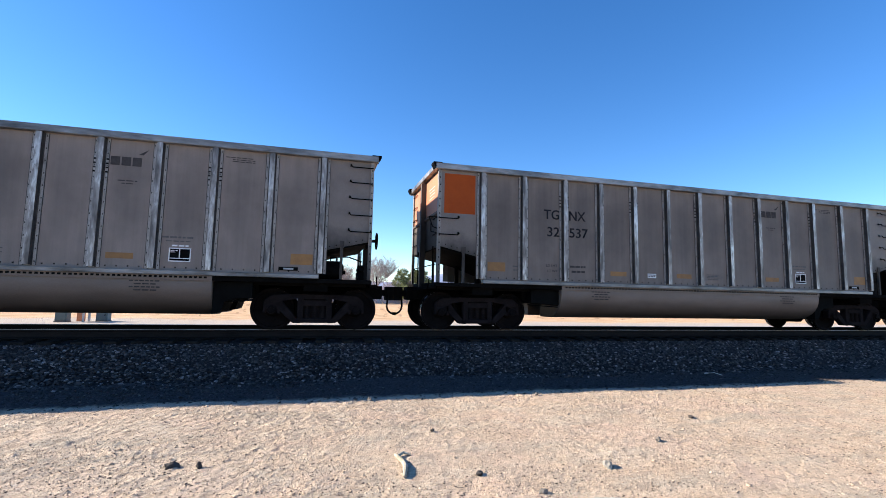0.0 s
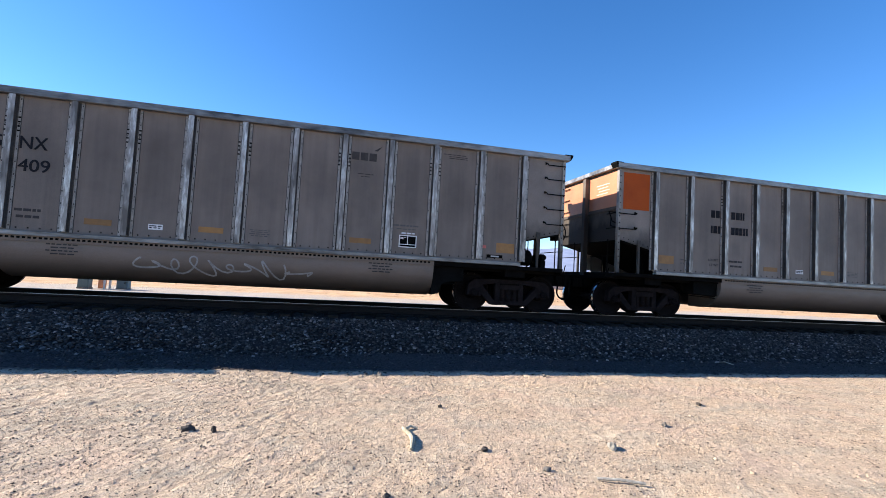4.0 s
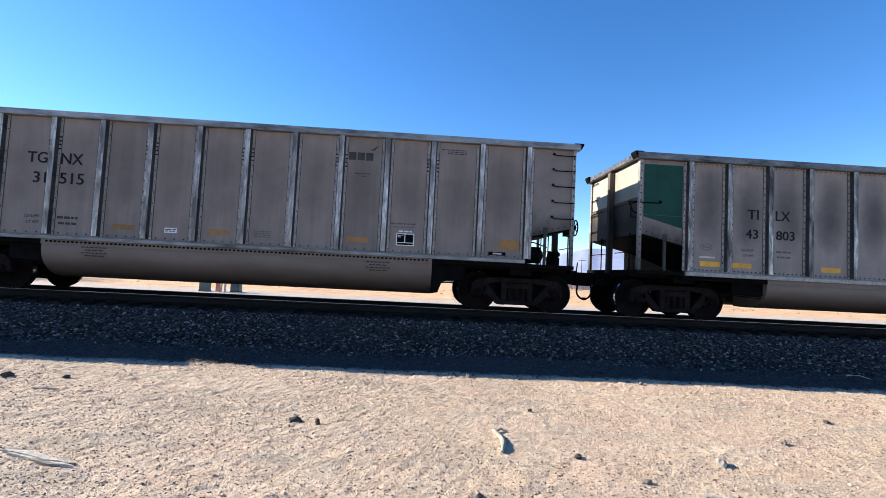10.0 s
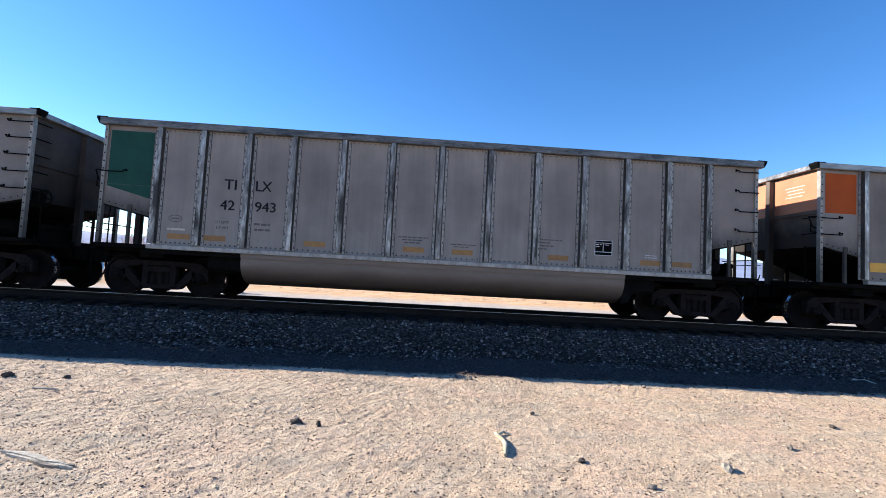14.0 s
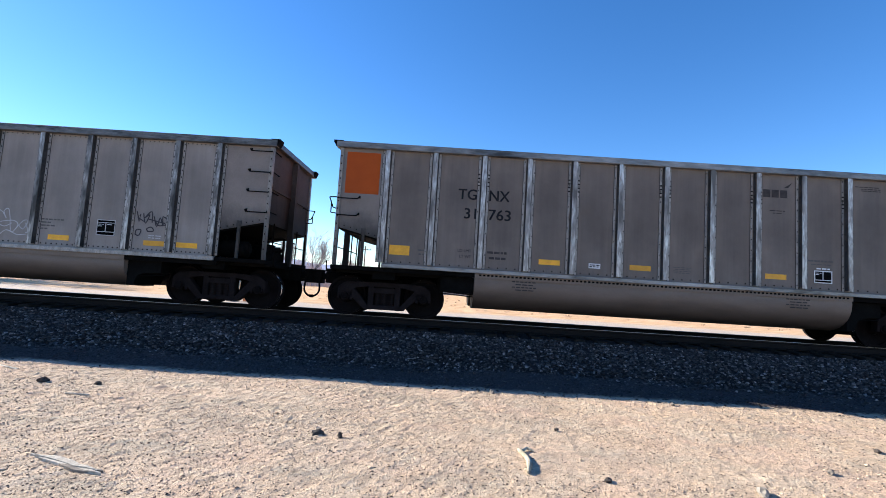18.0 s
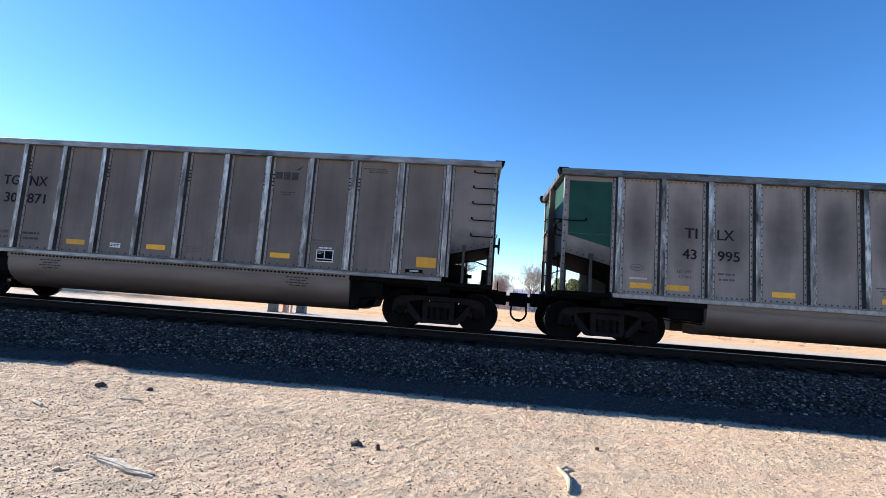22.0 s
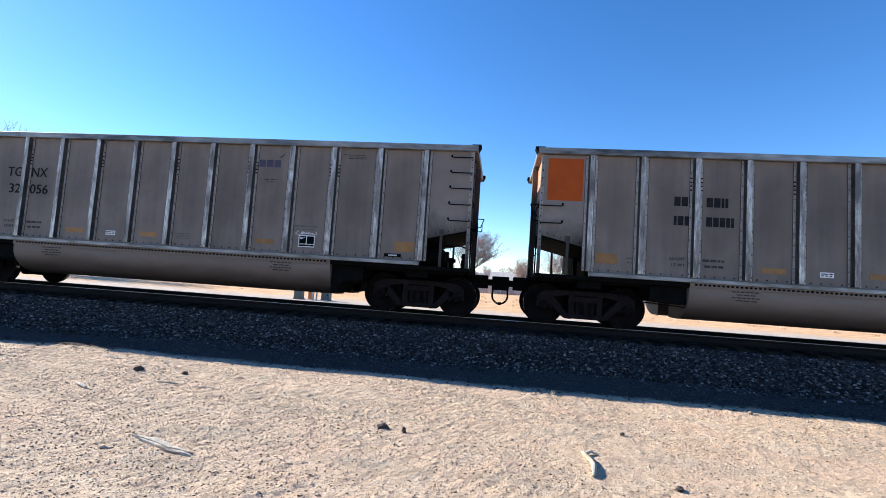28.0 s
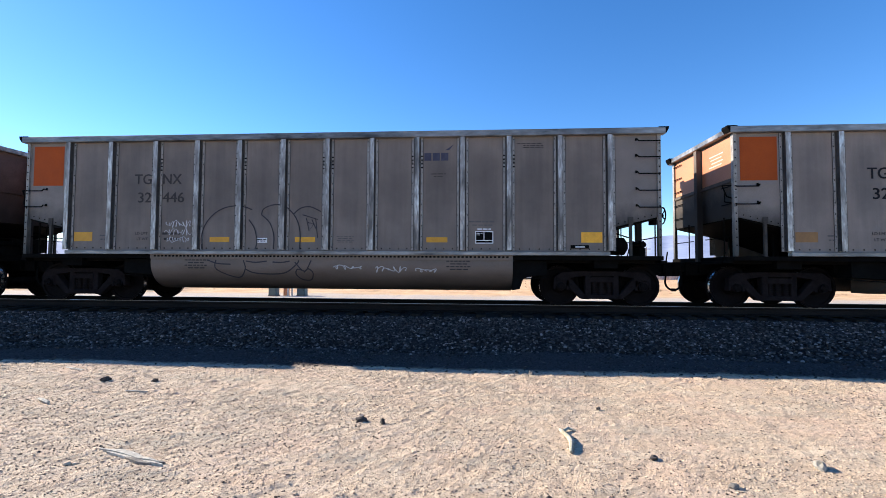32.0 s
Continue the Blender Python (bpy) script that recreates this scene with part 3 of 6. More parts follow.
STYLES = {
    "riveted": dict(stakes=(-6.255, -5.19, -4.085, -3.07, -2.055, -1.025, 0.0, 1.025, 2.045, 3.065, 4.085, 5.19, 6.255), foot=1.235, sill=1.12, top=3.905, chord=3.765, metal=ALU, tub=4.17, tub_low=0.33,
                    rungs=(3.66, 3.31, 2.95, 2.585, 2.22), short=(2.66, 2.28)),
    "banded": dict(stakes=(-6.15, -5.22, -4.235, -3.26, -2.175, -1.095, 0.0, 1.09, 2.165, 3.24, 4.235, 5.21, 6.15), foot=1.16, sill=1.035, top=3.835, chord=3.68, metal=ALU_SOOT, tub=4.26, tub_low=0.36,
                   rungs=(3.60, 3.13, 2.68, 2.22), short=(2.71,)),
}
STYLES["sooty"] = STYLES["banded"]
STYLES["banded"] = dict(STYLES["sooty"], metal=ALU_PALE)
meshes = {}


def shared(key, build, material, smooth=False, bevel=0.0):
    if key not in meshes:
        bm = bmesh.new()
        build(bm)
        meshes[key] = made(key.split(":")[0], bm, material, smooth, bevel)
    return meshes[key]


def stake_shape(foot, top, n, r):
    def build(bm):
        block(bm, -0.125, 0.125, SHEET - 0.022, SHEET - 0.010, foot, top, 1)
        prism(bm, [(-0.051, SHEET - 0.100), (-0.051, SHEET - 0.106), (0.051, SHEET - 0.106), (0.051, SHEET - 0.100)], foot + 0.01, top, "z")
        # shade beside the hat and flange put in as dark strips
        for s in (-1, 1):
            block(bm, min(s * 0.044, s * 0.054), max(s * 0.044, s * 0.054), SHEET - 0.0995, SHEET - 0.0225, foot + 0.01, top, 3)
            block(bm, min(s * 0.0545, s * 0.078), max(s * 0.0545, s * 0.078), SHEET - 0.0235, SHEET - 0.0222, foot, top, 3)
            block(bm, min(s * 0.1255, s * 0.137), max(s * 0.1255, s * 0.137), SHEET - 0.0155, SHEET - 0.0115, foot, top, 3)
        for k in range(n):
            z = foot + 0.07 + (top - foot - 0.14) * k / (n - 1)
            for x in (-0.107, 0.107):
                block(bm, x - r * 0.8, x + r * 0.8, SHEET - 0.030, SHEET - 0.022, z - r * 1.6, z + r * 1.6, 2)
    return build


def panel_shape(w, foot, top, n):
    def build(bm):
        block(bm, -w / 2, w / 2, -0.01, 0.012, 0, top - foot)
        for k in range(n):
            x = (k + 0.5) * (w - 0.25) / n - (w - 0.25) / 2
            block(bm, x - 0.012, x + 0.012, -0.018, -0.01, 0.045, 0.07, 1)
            if n > 4:
                block(bm, x - 0.010, x + 0.010, -0.018, -0.01, top - foot - 0.055, top - foot - 0.037, 1)
    return build


def side_frame_shape(bm):
    """A cast three-piece truck's side frame, seen as a trapezoid with two windows."""
    y0, y1 = -0.09, 0.09
    top = [(-1.02, 0.54), (-1.03, 0.68), (-0.90, 0.77), (-0.48, 0.79), (0.48, 0.79), (0.90, 0.77), (1.03, 0.68), (1.02, 0.54), (0.80, 0.57), (0.66, 0.66), (0.38, 0.69), (-0.38, 0.69), (-0.66, 0.66), (-0.80, 0.57)]
    prism(bm, top, y0, y1)
    prism(bm, [(-0.38, 0.17), (0.38, 0.17), (0.42, 0.27), (-0.42, 0.27)], y0, y1)
    for s in (-1, 1):
        prism(bm, [(s * 0.28, 0.16), (s * 0.46, 0.17), (s * 0.88, 0.55), (s * 0.70, 0.64)], y0, y1)
        prism(bm, [(s * 0.24, 0.25), (s * 0.37, 0.25), (s * 0.37, 0.70), (s * 0.24, 0.70)], y0, y1)
        prism(bm, [(s * 0.72, 0.60), (s * 0.72, 0.36), (s * 0.79, 0.36), (s * 0.79, 0.60)], y0, y1)
        prism(bm, [(s * 1.01, 0.62), (s * 1.01, 0.38), (s * 1.08, 0.38), (s * 1.06, 0.66), (s * 0.98, 0.70)], y0, y1)


def spring_shape(bm):
    for x in (-0.17, 0.0, 0.17):
        for k in range(7):
            z = 0.275 + k * 0.04
            rod(bm, (x, 0, z), (x, 0, z + 0.022), 0.068, 0.068, 10)
        rod(bm, (x, 0, 0.26), (x, 0, 0.55), 0.04, 0.04, 8)
    block(bm, -0.26, 0.26, -0.1, 0.1, 0.545, 0.66)
    block(bm, -0.235, 0.235, 0.02, 0.09, 0.26, 0.56)


def wheelset_shape(bm):
    for s in (-1, 1):
        prof = [(0.10, s * 0.64), (0.16, s * 0.68), (0.36, s * 0.735), (0.395, s * 0.695), (0.482, s * 0.690), (0.482, s * 0.712), (0.459, s * 0.728), (0.455, s * 0.825), (0.40, s * 0.828), (0.385, s * 0.80), (0.17, s * 0.77), (0.13, s * 0.83), (0.10, s * 0.84)]
        lathe(bm, prof, n=32)
        rod(bm, (0, s * 0.84, 0), (0, s * 1.02, 0), 0.075, 0.075, 14)
        rod(bm, (0, s * 1.10, 0), (0, s * 1.145, 0), 0.088, 0.08, 16)
        for k in range(3):
            a = k * math.tau / 3
            rod(bm, (0.05 * math.cos(a), s * 1.145, 0.05 * math.sin(a)), (0.05 * math.cos(a), s * 1.165, 0.05 * math.sin(a)), 0.016, 0.016, 6)
    rod(bm, (0, -0.7, 0), (0, 0.7, 0), 0.085, 0.085, 14)


def wheelset_mesh():
    if "wheelset" not in meshes:
        me = shared("wheelset", wheelset_shape, (WHEEL, TREAD), True)
        for p in me.polygons:
            r = math.hypot(p.center.x, p.center.z)
            if 0.44 < r < 0.47 and abs(p.center.y) < 0.83 and abs(p.center.y) > 0.72:
                p.material_index = 1
    return meshes["wheelset"]


def make_truck(car, x):
    def bolster(bm):
        block(bm, -0.22, 0.22, -1.05, 1.05, 0.62, 0.80)
        block(bm, -0.35, 0.35, -0.35, 0.35, 0.74, 0.90)
        for s in (-1, 1):
            rod(bm, (s * 0.42, -0.75, 0.42), (s * 0.42, 0.75, 0.42), 0.05, 0.05, 8)
            for q in (-0.755, 0.755):
                block(bm, s * 0.40 - 0.03, s * 0.40 + 0.03, q - 0.06, q + 0.06, 0.30, 0.60)
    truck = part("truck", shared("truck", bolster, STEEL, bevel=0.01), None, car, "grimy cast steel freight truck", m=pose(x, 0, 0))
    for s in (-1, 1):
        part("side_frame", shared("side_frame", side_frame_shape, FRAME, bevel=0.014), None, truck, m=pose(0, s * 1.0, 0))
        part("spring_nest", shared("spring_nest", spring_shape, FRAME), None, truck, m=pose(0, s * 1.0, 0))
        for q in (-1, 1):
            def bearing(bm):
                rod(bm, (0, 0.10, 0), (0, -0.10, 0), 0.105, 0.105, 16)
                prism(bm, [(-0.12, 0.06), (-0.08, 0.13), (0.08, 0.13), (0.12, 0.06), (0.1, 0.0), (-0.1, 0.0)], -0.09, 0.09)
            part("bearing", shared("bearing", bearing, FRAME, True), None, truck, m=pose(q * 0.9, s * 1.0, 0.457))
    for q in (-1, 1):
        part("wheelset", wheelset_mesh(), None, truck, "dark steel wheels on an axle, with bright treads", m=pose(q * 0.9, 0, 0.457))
    return truck


def grab(bm, x0, x1, y, z, out):
    """A bent round bar with two flat feet, standing off a sheet by out."""
    yo = y + out
    pipe(bm, [(x0, y, z), (x0, yo, z - 0.004), (x0 + (x1 - x0) * 0.06, yo, z - 0.045), (x1, yo, z - 0.045), (x1, y, z - 0.01)], 0.013)
    for x in (x0, x1):
        block(bm, x - 0.018, x + 0.018, y - 0.012, y + 0.012, z - 0.02, z + 0.035)


def make_car(style):
    """One gondola with everything that all cars of its style share."""
    S = STYLES[style]
    car = new("gondola_car")
    foot, top, chord, tub_x, low = S["foot"], S["top"], S["chord"], S["tub"], S["tub_low"]
    key = ":" + style
    stake = shared("side_stake" + key, stake_shape(foot, chord + 0.005, *((11, 0.009) if style == "riveted" else (17, 0.011))), (BRIGHT, FLANGE, SHADE_AND_RIVET, SHADE_AND_RIVET) if style == "riveted" else (WORN_HAT, PALE_FLANGE, SHADE_AND_RIVET, SHADE_AND_RIVET))
    for side in (0, 1):
        turn = pose(0, 0, 0, 0, 0, 180 * side)
        xs = S["stakes"]
        for k, x in enumerate(xs):
            st = part("side_stake", stake, None, car, m=turn @ pose(x, 0, 0))
            if style == "riveted" and k in (2, 4, 6, 8, 10):
                def slots(bm):
                    for q in range(4):
                        for dx in (-0.107, 0.107):
                            block(bm, dx - 0.020, dx + 0.020, SHEET - 0.031, SHEET - 0.0225, 3.08 + q * 0.085, 3.108 + q * 0.085)
                tagged(part("slots", shared("slots", slots, BLACK), None, st, "row of dark slots beside the stake"), kind="stuff")
        for a, b in zip(xs, xs[1:]):
            w = round(b - a, 2)
            part("side_panel", shared("side_panel%s:%.2f" % (key, w), panel_shape(w - 0.004, foot - 0.02, chord + 0.01, 4 if style == "riveted" else 7), (S["metal"], BLACK)), None, car, m=turn @ pose((a + b) / 2, SHEET, foot - 0.02))
        for e in (-1, 1):
            def end_panel(bm, e=e):
                prism(bm, [(e * 6.165, 1.71), (e * 7.33, 1.985), (e * 7.33, chord + 0.01), (e * 6.165, chord + 0.01)], SHEET - 0.012, SHEET + 0.012)
                for k in range(7):
                    x = 6.3 + k * 0.14
                    z = 1.75 + (x - 6.165) * 0.256
                    block(bm, e * x - 0.011, e * x + 0.011, SHEET - 0.02, SHEET - 0.012, z, z + 0.022, 1)
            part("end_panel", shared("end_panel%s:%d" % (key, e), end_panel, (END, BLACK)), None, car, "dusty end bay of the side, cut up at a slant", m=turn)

            def post(bm, e=e):
                block(bm, e * 7.27, e * 7.34, SHEET - 0.05, SHEET + 0.05, 1.13, chord)
                for k in range(14):
                    z = 1.35 + k * 0.17
                    block(bm, e * 7.305 - 0.011, e * 7.305 + 0.011, SHEET - 0.06, SHEET - 0.05, z, z + 0.028, 1)
            part("corner_post", shared("corner_post%s:%d" % (key, e), post, (CORNER, BLACK)), None, car, m=turn)

            def brace(bm, e=e):
                block(bm, e * 6.70 - 0.028, e * 6.70 + 0.028, SHEET - 0.03, SHEET + 0.03, 1.13, 1.90)
                block(bm, e * 6.70 - 0.05, e * 6.70 + 0.05, SHEET - 0.035, SHEET - 0.012, 1.82, 1.97)
            part("lower_brace", shared("lower_brace%s:%d" % (key, e), brace, PLATE_GREY), None, car, m=turn)

        def chord_bar(bm):
            block(bm, -7.43, 7.43, SHEET - 0.12, SHEET + 0.03, chord, top)
        part("top_chord", shared("top_chord" + key, chord_bar, CHORD if style == "riveted" else CHORD_FLAKED, bevel=0.012), None, car, m=turn)

        def sill(bm):
            block(bm, -6.24, 6.24, SHEET - 0.115, SHEET + 0.02, S["sill"] + 0.01, foot - 0.022)
        part("side_sill", shared("side_sill" + key, sill, CHORD if style == "riveted" else FLANGE, bevel=0.006), None, car, m=turn)

        def flange(bm):
            block(bm, -tub_x, tub_x, SHEET - 0.06, SHEET + 0.05, S["sill"] - 0.09, S["sill"] + 0.008)
            for e in (-1, 1):
                block(bm, e * (tub_x + 0.002), e * 6.3, SHEET - 0.05, SHEET + 0.05, S["sill"] - 0.09, S["sill"] + 0.008, 2)
            if style == "riveted":
                for k in range(92):
                    x = -4.05 + k * 8.1 / 91
                    block(bm, x - 0.026, x + 0.026, SHEET - 0.066, SHEET - 0.06, S["sill"] - 0.048, S["sill"] - 0.010, 1)
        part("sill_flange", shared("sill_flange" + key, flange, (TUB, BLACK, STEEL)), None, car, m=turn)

        def tub(bm):
            up = S["sill"] - 0.06
            prof = [(SHEET - 0.02, up)]
            prof += [(-0.80 - 0.71 * math.cos(a), up - 0.10 - (up - 0.10 - low) * math.sin(a)) for a in (0.0, 0.2, 0.4, 0.6, 0.8, 1.0, 1.2, 1.4, 1.57)]
            prof += [(-0.36, low), (-0.36, up)]
            prism(bm, prof, -tub_x, tub_x, "x")
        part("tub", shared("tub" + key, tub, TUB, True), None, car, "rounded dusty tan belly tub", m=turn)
        for e in (-1, 1):
            rear = e * (1 - 2 * side) < 0

            def tub_end(bm, e=e, rear=rear):
                u, w = e * (tub_x + 0.003), tub_x
                foot_ = [(u, 0.66)] if rear else [(u, low + 0.03), (e * (w + 0.16), low + 0.06), (e * (w + 0.24), 0.62)]
                prism(bm, [(u, 1.02), *foot_, (e * (w + 0.42), 0.68), (e * (w + 0.75), 0.70), (e * (w + 0.75), 1.02)], SHEET + 0.1, -0.36)
                for z in (0.60, 0.645):
                    pipe(bm, [(u, SHEET + 0.16, z), (e * (w + 0.5), SHEET + 0.16, z + 0.03), (e * (w + 0.8), SHEET + 0.2, z + 0.05)], 0.013)
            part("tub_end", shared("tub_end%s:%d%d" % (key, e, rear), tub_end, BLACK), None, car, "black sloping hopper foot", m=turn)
    for e in (-1, 1):
        def end_sheet(bm, e=e):
            block(bm, e * 7.28, e * 7.30, SHEET + 0.013, -SHEET - 0.013, 1.96, chord + 0.02)
            block(bm, e * 7.30, e * 7.34, -1.40, 1.40, 2.74, 2.80)
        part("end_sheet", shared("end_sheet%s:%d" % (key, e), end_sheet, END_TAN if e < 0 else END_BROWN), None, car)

        def end_post(bm, e=e):
            block(bm, e * 7.302, e * 7.43, -0.07, 0.07, 1.0, chord - 0.01)
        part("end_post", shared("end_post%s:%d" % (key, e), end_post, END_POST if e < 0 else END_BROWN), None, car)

        def end_chord(bm, e=e):
            block(bm, e * 7.26, e * 7.43, SHEET + 0.032, -SHEET - 0.032, chord + 0.02, top - 0.004)
        part("end_chord", shared("end_chord%s:%d" % (key, e), end_chord, CHORD if style == "riveted" else CHORD_FLAKED, bevel=0.01), None, car)

        def cap(bm, e=e):
            prism(bm, [(e * 7.432, chord + 0.01), (e * 7.49, top - 0.03), (e * 7.49, top + 0.012), (e * 7.28, top + 0.012), (e * 7.28, top + 0.002), (e * 7.432, top + 0.002)], -0.12, 0.12)
        for q in (-1, 1):
            part("corner_cap", shared("corner_cap%s:%d" % (key, e), cap, BLACK), None, car, m=pose(0, q * 1.48, 0))

        def slope(bm, e=e):
            prism(bm, [(e * 7.275, 1.935), (e * 7.275, 1.99), (e * 6.1, 1.72), (e * 4.2, 1.02), (e * 4.2, 0.98), (e * 6.1, 1.66)], SHEET + 0.03, -SHEET - 0.03)
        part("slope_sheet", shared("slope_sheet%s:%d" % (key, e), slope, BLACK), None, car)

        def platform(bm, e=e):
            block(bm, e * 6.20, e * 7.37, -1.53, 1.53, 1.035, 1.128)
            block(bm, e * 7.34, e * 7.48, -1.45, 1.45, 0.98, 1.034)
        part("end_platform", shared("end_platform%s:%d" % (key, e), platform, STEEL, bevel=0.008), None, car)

        def upright(bm):
            rod(bm, (0, 0, 1.12), (0, 0, 1.99), 0.016, 0.016, 6)
        for y in (-1.12, 0.55, 1.3):
            part("handrail", shared("handrail:up", upright, STEEL), None, car, m=pose(e * 7.35, y, 0))

        def level(bm):
            rod(bm, (0, -0.55, 0), (0, 0.55, 0), 0.012, 0.012, 6)
        for z in (1.55,):
            for y in (-0.85, 0.85):
                part("handrail", shared("handrail:level", level, STEEL), None, car, m=pose(e * 7.35, y, z))

        def strut(bm):
            block(bm, -0.05, 0.05, -0.04, 0.04, 1.12, 1.68)
        for y in (-0.9, 0.9):
            part("slope_strut", shared("slope_strut", strut, STEEL), None, car, m=pose(e * 6.15, y, 0))

        if e > 0:
            def brake_gear(bm):
                block(bm, 7.12, 7.26, -0.80, -0.12, 1.13, 1.34)
                rod(bm, (7.19, -0.85, 1.41), (7.19, -0.15, 1.41), 0.07, 0.07, 12)
                for y in (-0.70, -0.30):
                    block(bm, 7.13, 7.25, y - 0.03, y + 0.03, 1.34, 1.50)
                pipe(bm, [(7.19, -0.15, 1.41), (7.18, 0.10, 1.36), (7.16, 0.22, 1.13)], 0.018)
            part("brake_gear", shared("brake_gear", brake_gear, BLACK, bevel=0.01), None, car, "sooty brake cylinder on the end platform")

        def lever(bm, e=e):
            pipe(bm, [(e * 7.49, -1.42, 1.22), (e * 7.50, -1.30, 0.98), (e * 7.62, -0.4, 0.96), (e * 7.72, -0.1, 0.98)], 0.014)
        part("cut_lever", shared("cut_lever:%d" % e, lever, STEEL), None, car)

        def coupler(bm, e=e):
            block(bm, e * 7.34, e * 7.78, -0.20, 0.20, 0.70, 1.03)
            block(bm, e * 7.76, e * 7.90, -0.11, 0.11, 0.78, 0.94)
            prism(bm, [(e * 7.88, -0.19), (e * 8.02, -0.20), (e * 8.17, -0.10), (e * 8.15, 0.02), (e * 8.04, 0.05), (e * 8.13, 0.12), (e * 8.08, 0.19), (e * 7.88, 0.16)], 0.68, 1.02, "z")
        cp = part("coupler", shared("coupler:%d" % e, coupler, STEEL, bevel=0.012), None, car, "knuckle coupler of dark cast steel")

        def hose(bm, e=e):
            pts = [(e * 7.93, -0.24, 0.82)]
            for k in range(7):
                a = k / 6 * math.pi / 2
                pts.append((e * (8.09 - 0.19 * math.cos(a)), -0.24, 0.55 - 0.20 * math.sin(a)))
            pipe(bm, pts, 0.024, 8)
            block(bm, e * 8.09 - 0.04, e * 8.09 + 0.04, -0.28, -0.20, 0.32, 0.39)
        part("air_hose", shared("air_hose:%d" % e, hose, BLACK, True), None, cp, "black rubber brake hose hanging in a loop")

        def bolster(bm, e=e):
            block(bm, e * 6.19 - 0.25, e * 6.19 + 0.25, -1.42, 1.42, 0.86, 1.03)
            block(bm, e * 4.9, e * 7.28, -1.30, 1.30, 0.97, 1.034)
            prism(bm, [(e * 5.0, 0.99), (e * 5.0, 0.80), (e * 4.9, 0.70), (e * 4.9, 0.99)], -1.0, 1.0)
        part("body_bolster", shared("body_bolster:%d" % e, bolster, STEEL), None, car)
        make_truck(car, e * 6.19)
        # end ladders
        for s in (-1, 1):
            full = s * e < 0
            for z in (S["rungs"] if full else S["short"]):
                def end_rung(bm, e=e):
                    pipe(bm, [(e * 7.30, -0.2, 0), (e * 7.34, -0.2, -0.01), (e * 7.34, 0.2, -0.01), (e * 7.30, 0.2, 0)], 0.012)
                if not full and z == S["short"][0]:
                    def hoop(bm, e=e):
                        pipe(bm, [(e * 7.30, 0, 0), (e * 7.53, 0, -0.01), (e * 7.44, 0, -0.24), (e * 7.32, 0, -0.28)], 0.014)
                        pipe(bm, [(e * 7.48, 0, -0.16), (e * 7.48, 0, -0.36), (e * 7.31, 0, -0.38)], 0.013)
                    part("corner_hoop", shared("corner_hoop:%d" % e, hoop, BLACK), None, car, "bent bar handhold at the corner", m=pose(0, s * 1.42, z))
                part("end_rung", shared("end_rung:%d" % e, end_rung, BLACK), None, car, m=pose(0, s * 1.22, z))

                turn = pose(0, 0, z) if s < 0 else pose(0, 0, z) @ pose(0, 0, 0, 0, 0, 180)
                ee = e if s < 0 else -e
                part("grab_iron", shared("grab_iron:%d%d" % (ee, full), lambda bm, ee=ee, full=full: grab(bm, ee * (6.83 if full else 6.84), ee * 7.31, SHEET - 0.012, 0, -0.09), BLACK), None, car, m=turn)

    def centre(bm):
        block(bm, -7.5, 7.5, -0.30, 0.30, 0.74, 1.03)
    part("centre_sill", shared("centre_sill", centre, STEEL), None, car)

    def wheel_(bm):
        for k in range(16):
            a, b = k * math.tau / 16, (k + 1) * math.tau / 16
            rod(bm, (0, 0.18 * math.cos(a), 0.18 * math.sin(a)), (0, 0.18 * math.cos(b), 0.18 * math.sin(b)), 0.016, 0.016, 6)
        for k in range(5):
            a = k * math.tau / 5
            rod(bm, (-0.02, 0, 0), (0, 0.18 * math.cos(a), 0.18 * math.sin(a)), 0.013, 0.013, 5)
        rod(bm, (-0.22, 0, 0), (0.02, 0, 0), 0.035, 0.035, 8)
        block(bm, -0.25, -0.13, -0.14, 0.14, -0.2, 0.14)
    if style == "riveted":
        part("brake_wheel", shared("brake_wheel", wheel_, BLACK), None, car, "black hand-brake wheel and gear box", m=pose(7.48, -1.2, 2.03))

    def reservoir(bm):
        rod(bm, (-0.35, 0, 0), (0.35, 0, 0), 0.2, 0.2, 14)
        rod(bm, (-0.42, 0, 0), (-0.35, 0, 0), 0.1, 0.2, 14), rod(bm, (0.35, 0, 0), (0.42, 0, 0), 0.2, 0.1, 14)
    part("air_reservoir", shared("air_reservoir", reservoir, BLACK, True), None, car, m=pose(6.36, -0.95, 1.36))

    def cylinder(bm):
        rod(bm, (-0.40, 0, 0), (0.30, 0, 0), 0.21, 0.21, 16)
        rod(bm, (0.30, 0, 0), (0.36, 0, 0), 0.235, 0.235, 16)
        rod(bm, (0.36, 0, 0), (0.55, 0, 0), 0.05, 0.05, 8)
        for x in (-0.25, 0.15):
            block(bm, x - 0.04, x + 0.04, -0.2, 0.2, -0.235, -0.1)
    part("brake_cylinder", shared("brake_cylinder", cylinder, BLACK, True), None, car, "black brake cylinder with its push rod", m=pose(6.34, 0.30, 1.36))

    def valve(bm):
        block(bm, -0.22, 0.22, -0.18, 0.18, -0.22, 0.26)
        block(bm, -0.10, 0.10, -0.30, -0.18, -0.12, 0.16)
        block(bm, 0.22, 0.36, -0.12, 0.12, -0.16, 0.10)
        pipe(bm, [(0.1, -0.2, 0.26), (0.1, -0.2, 0.40), (0.55, -0.25, 0.42), (0.9, -0.3, 0.30)], 0.02)
    part("control_valve", shared("control_valve", valve, BLACK, bevel=0.012), None, car, "black brake control valve with pipes", m=pose(6.42, 0.85, 1.36))
    return car


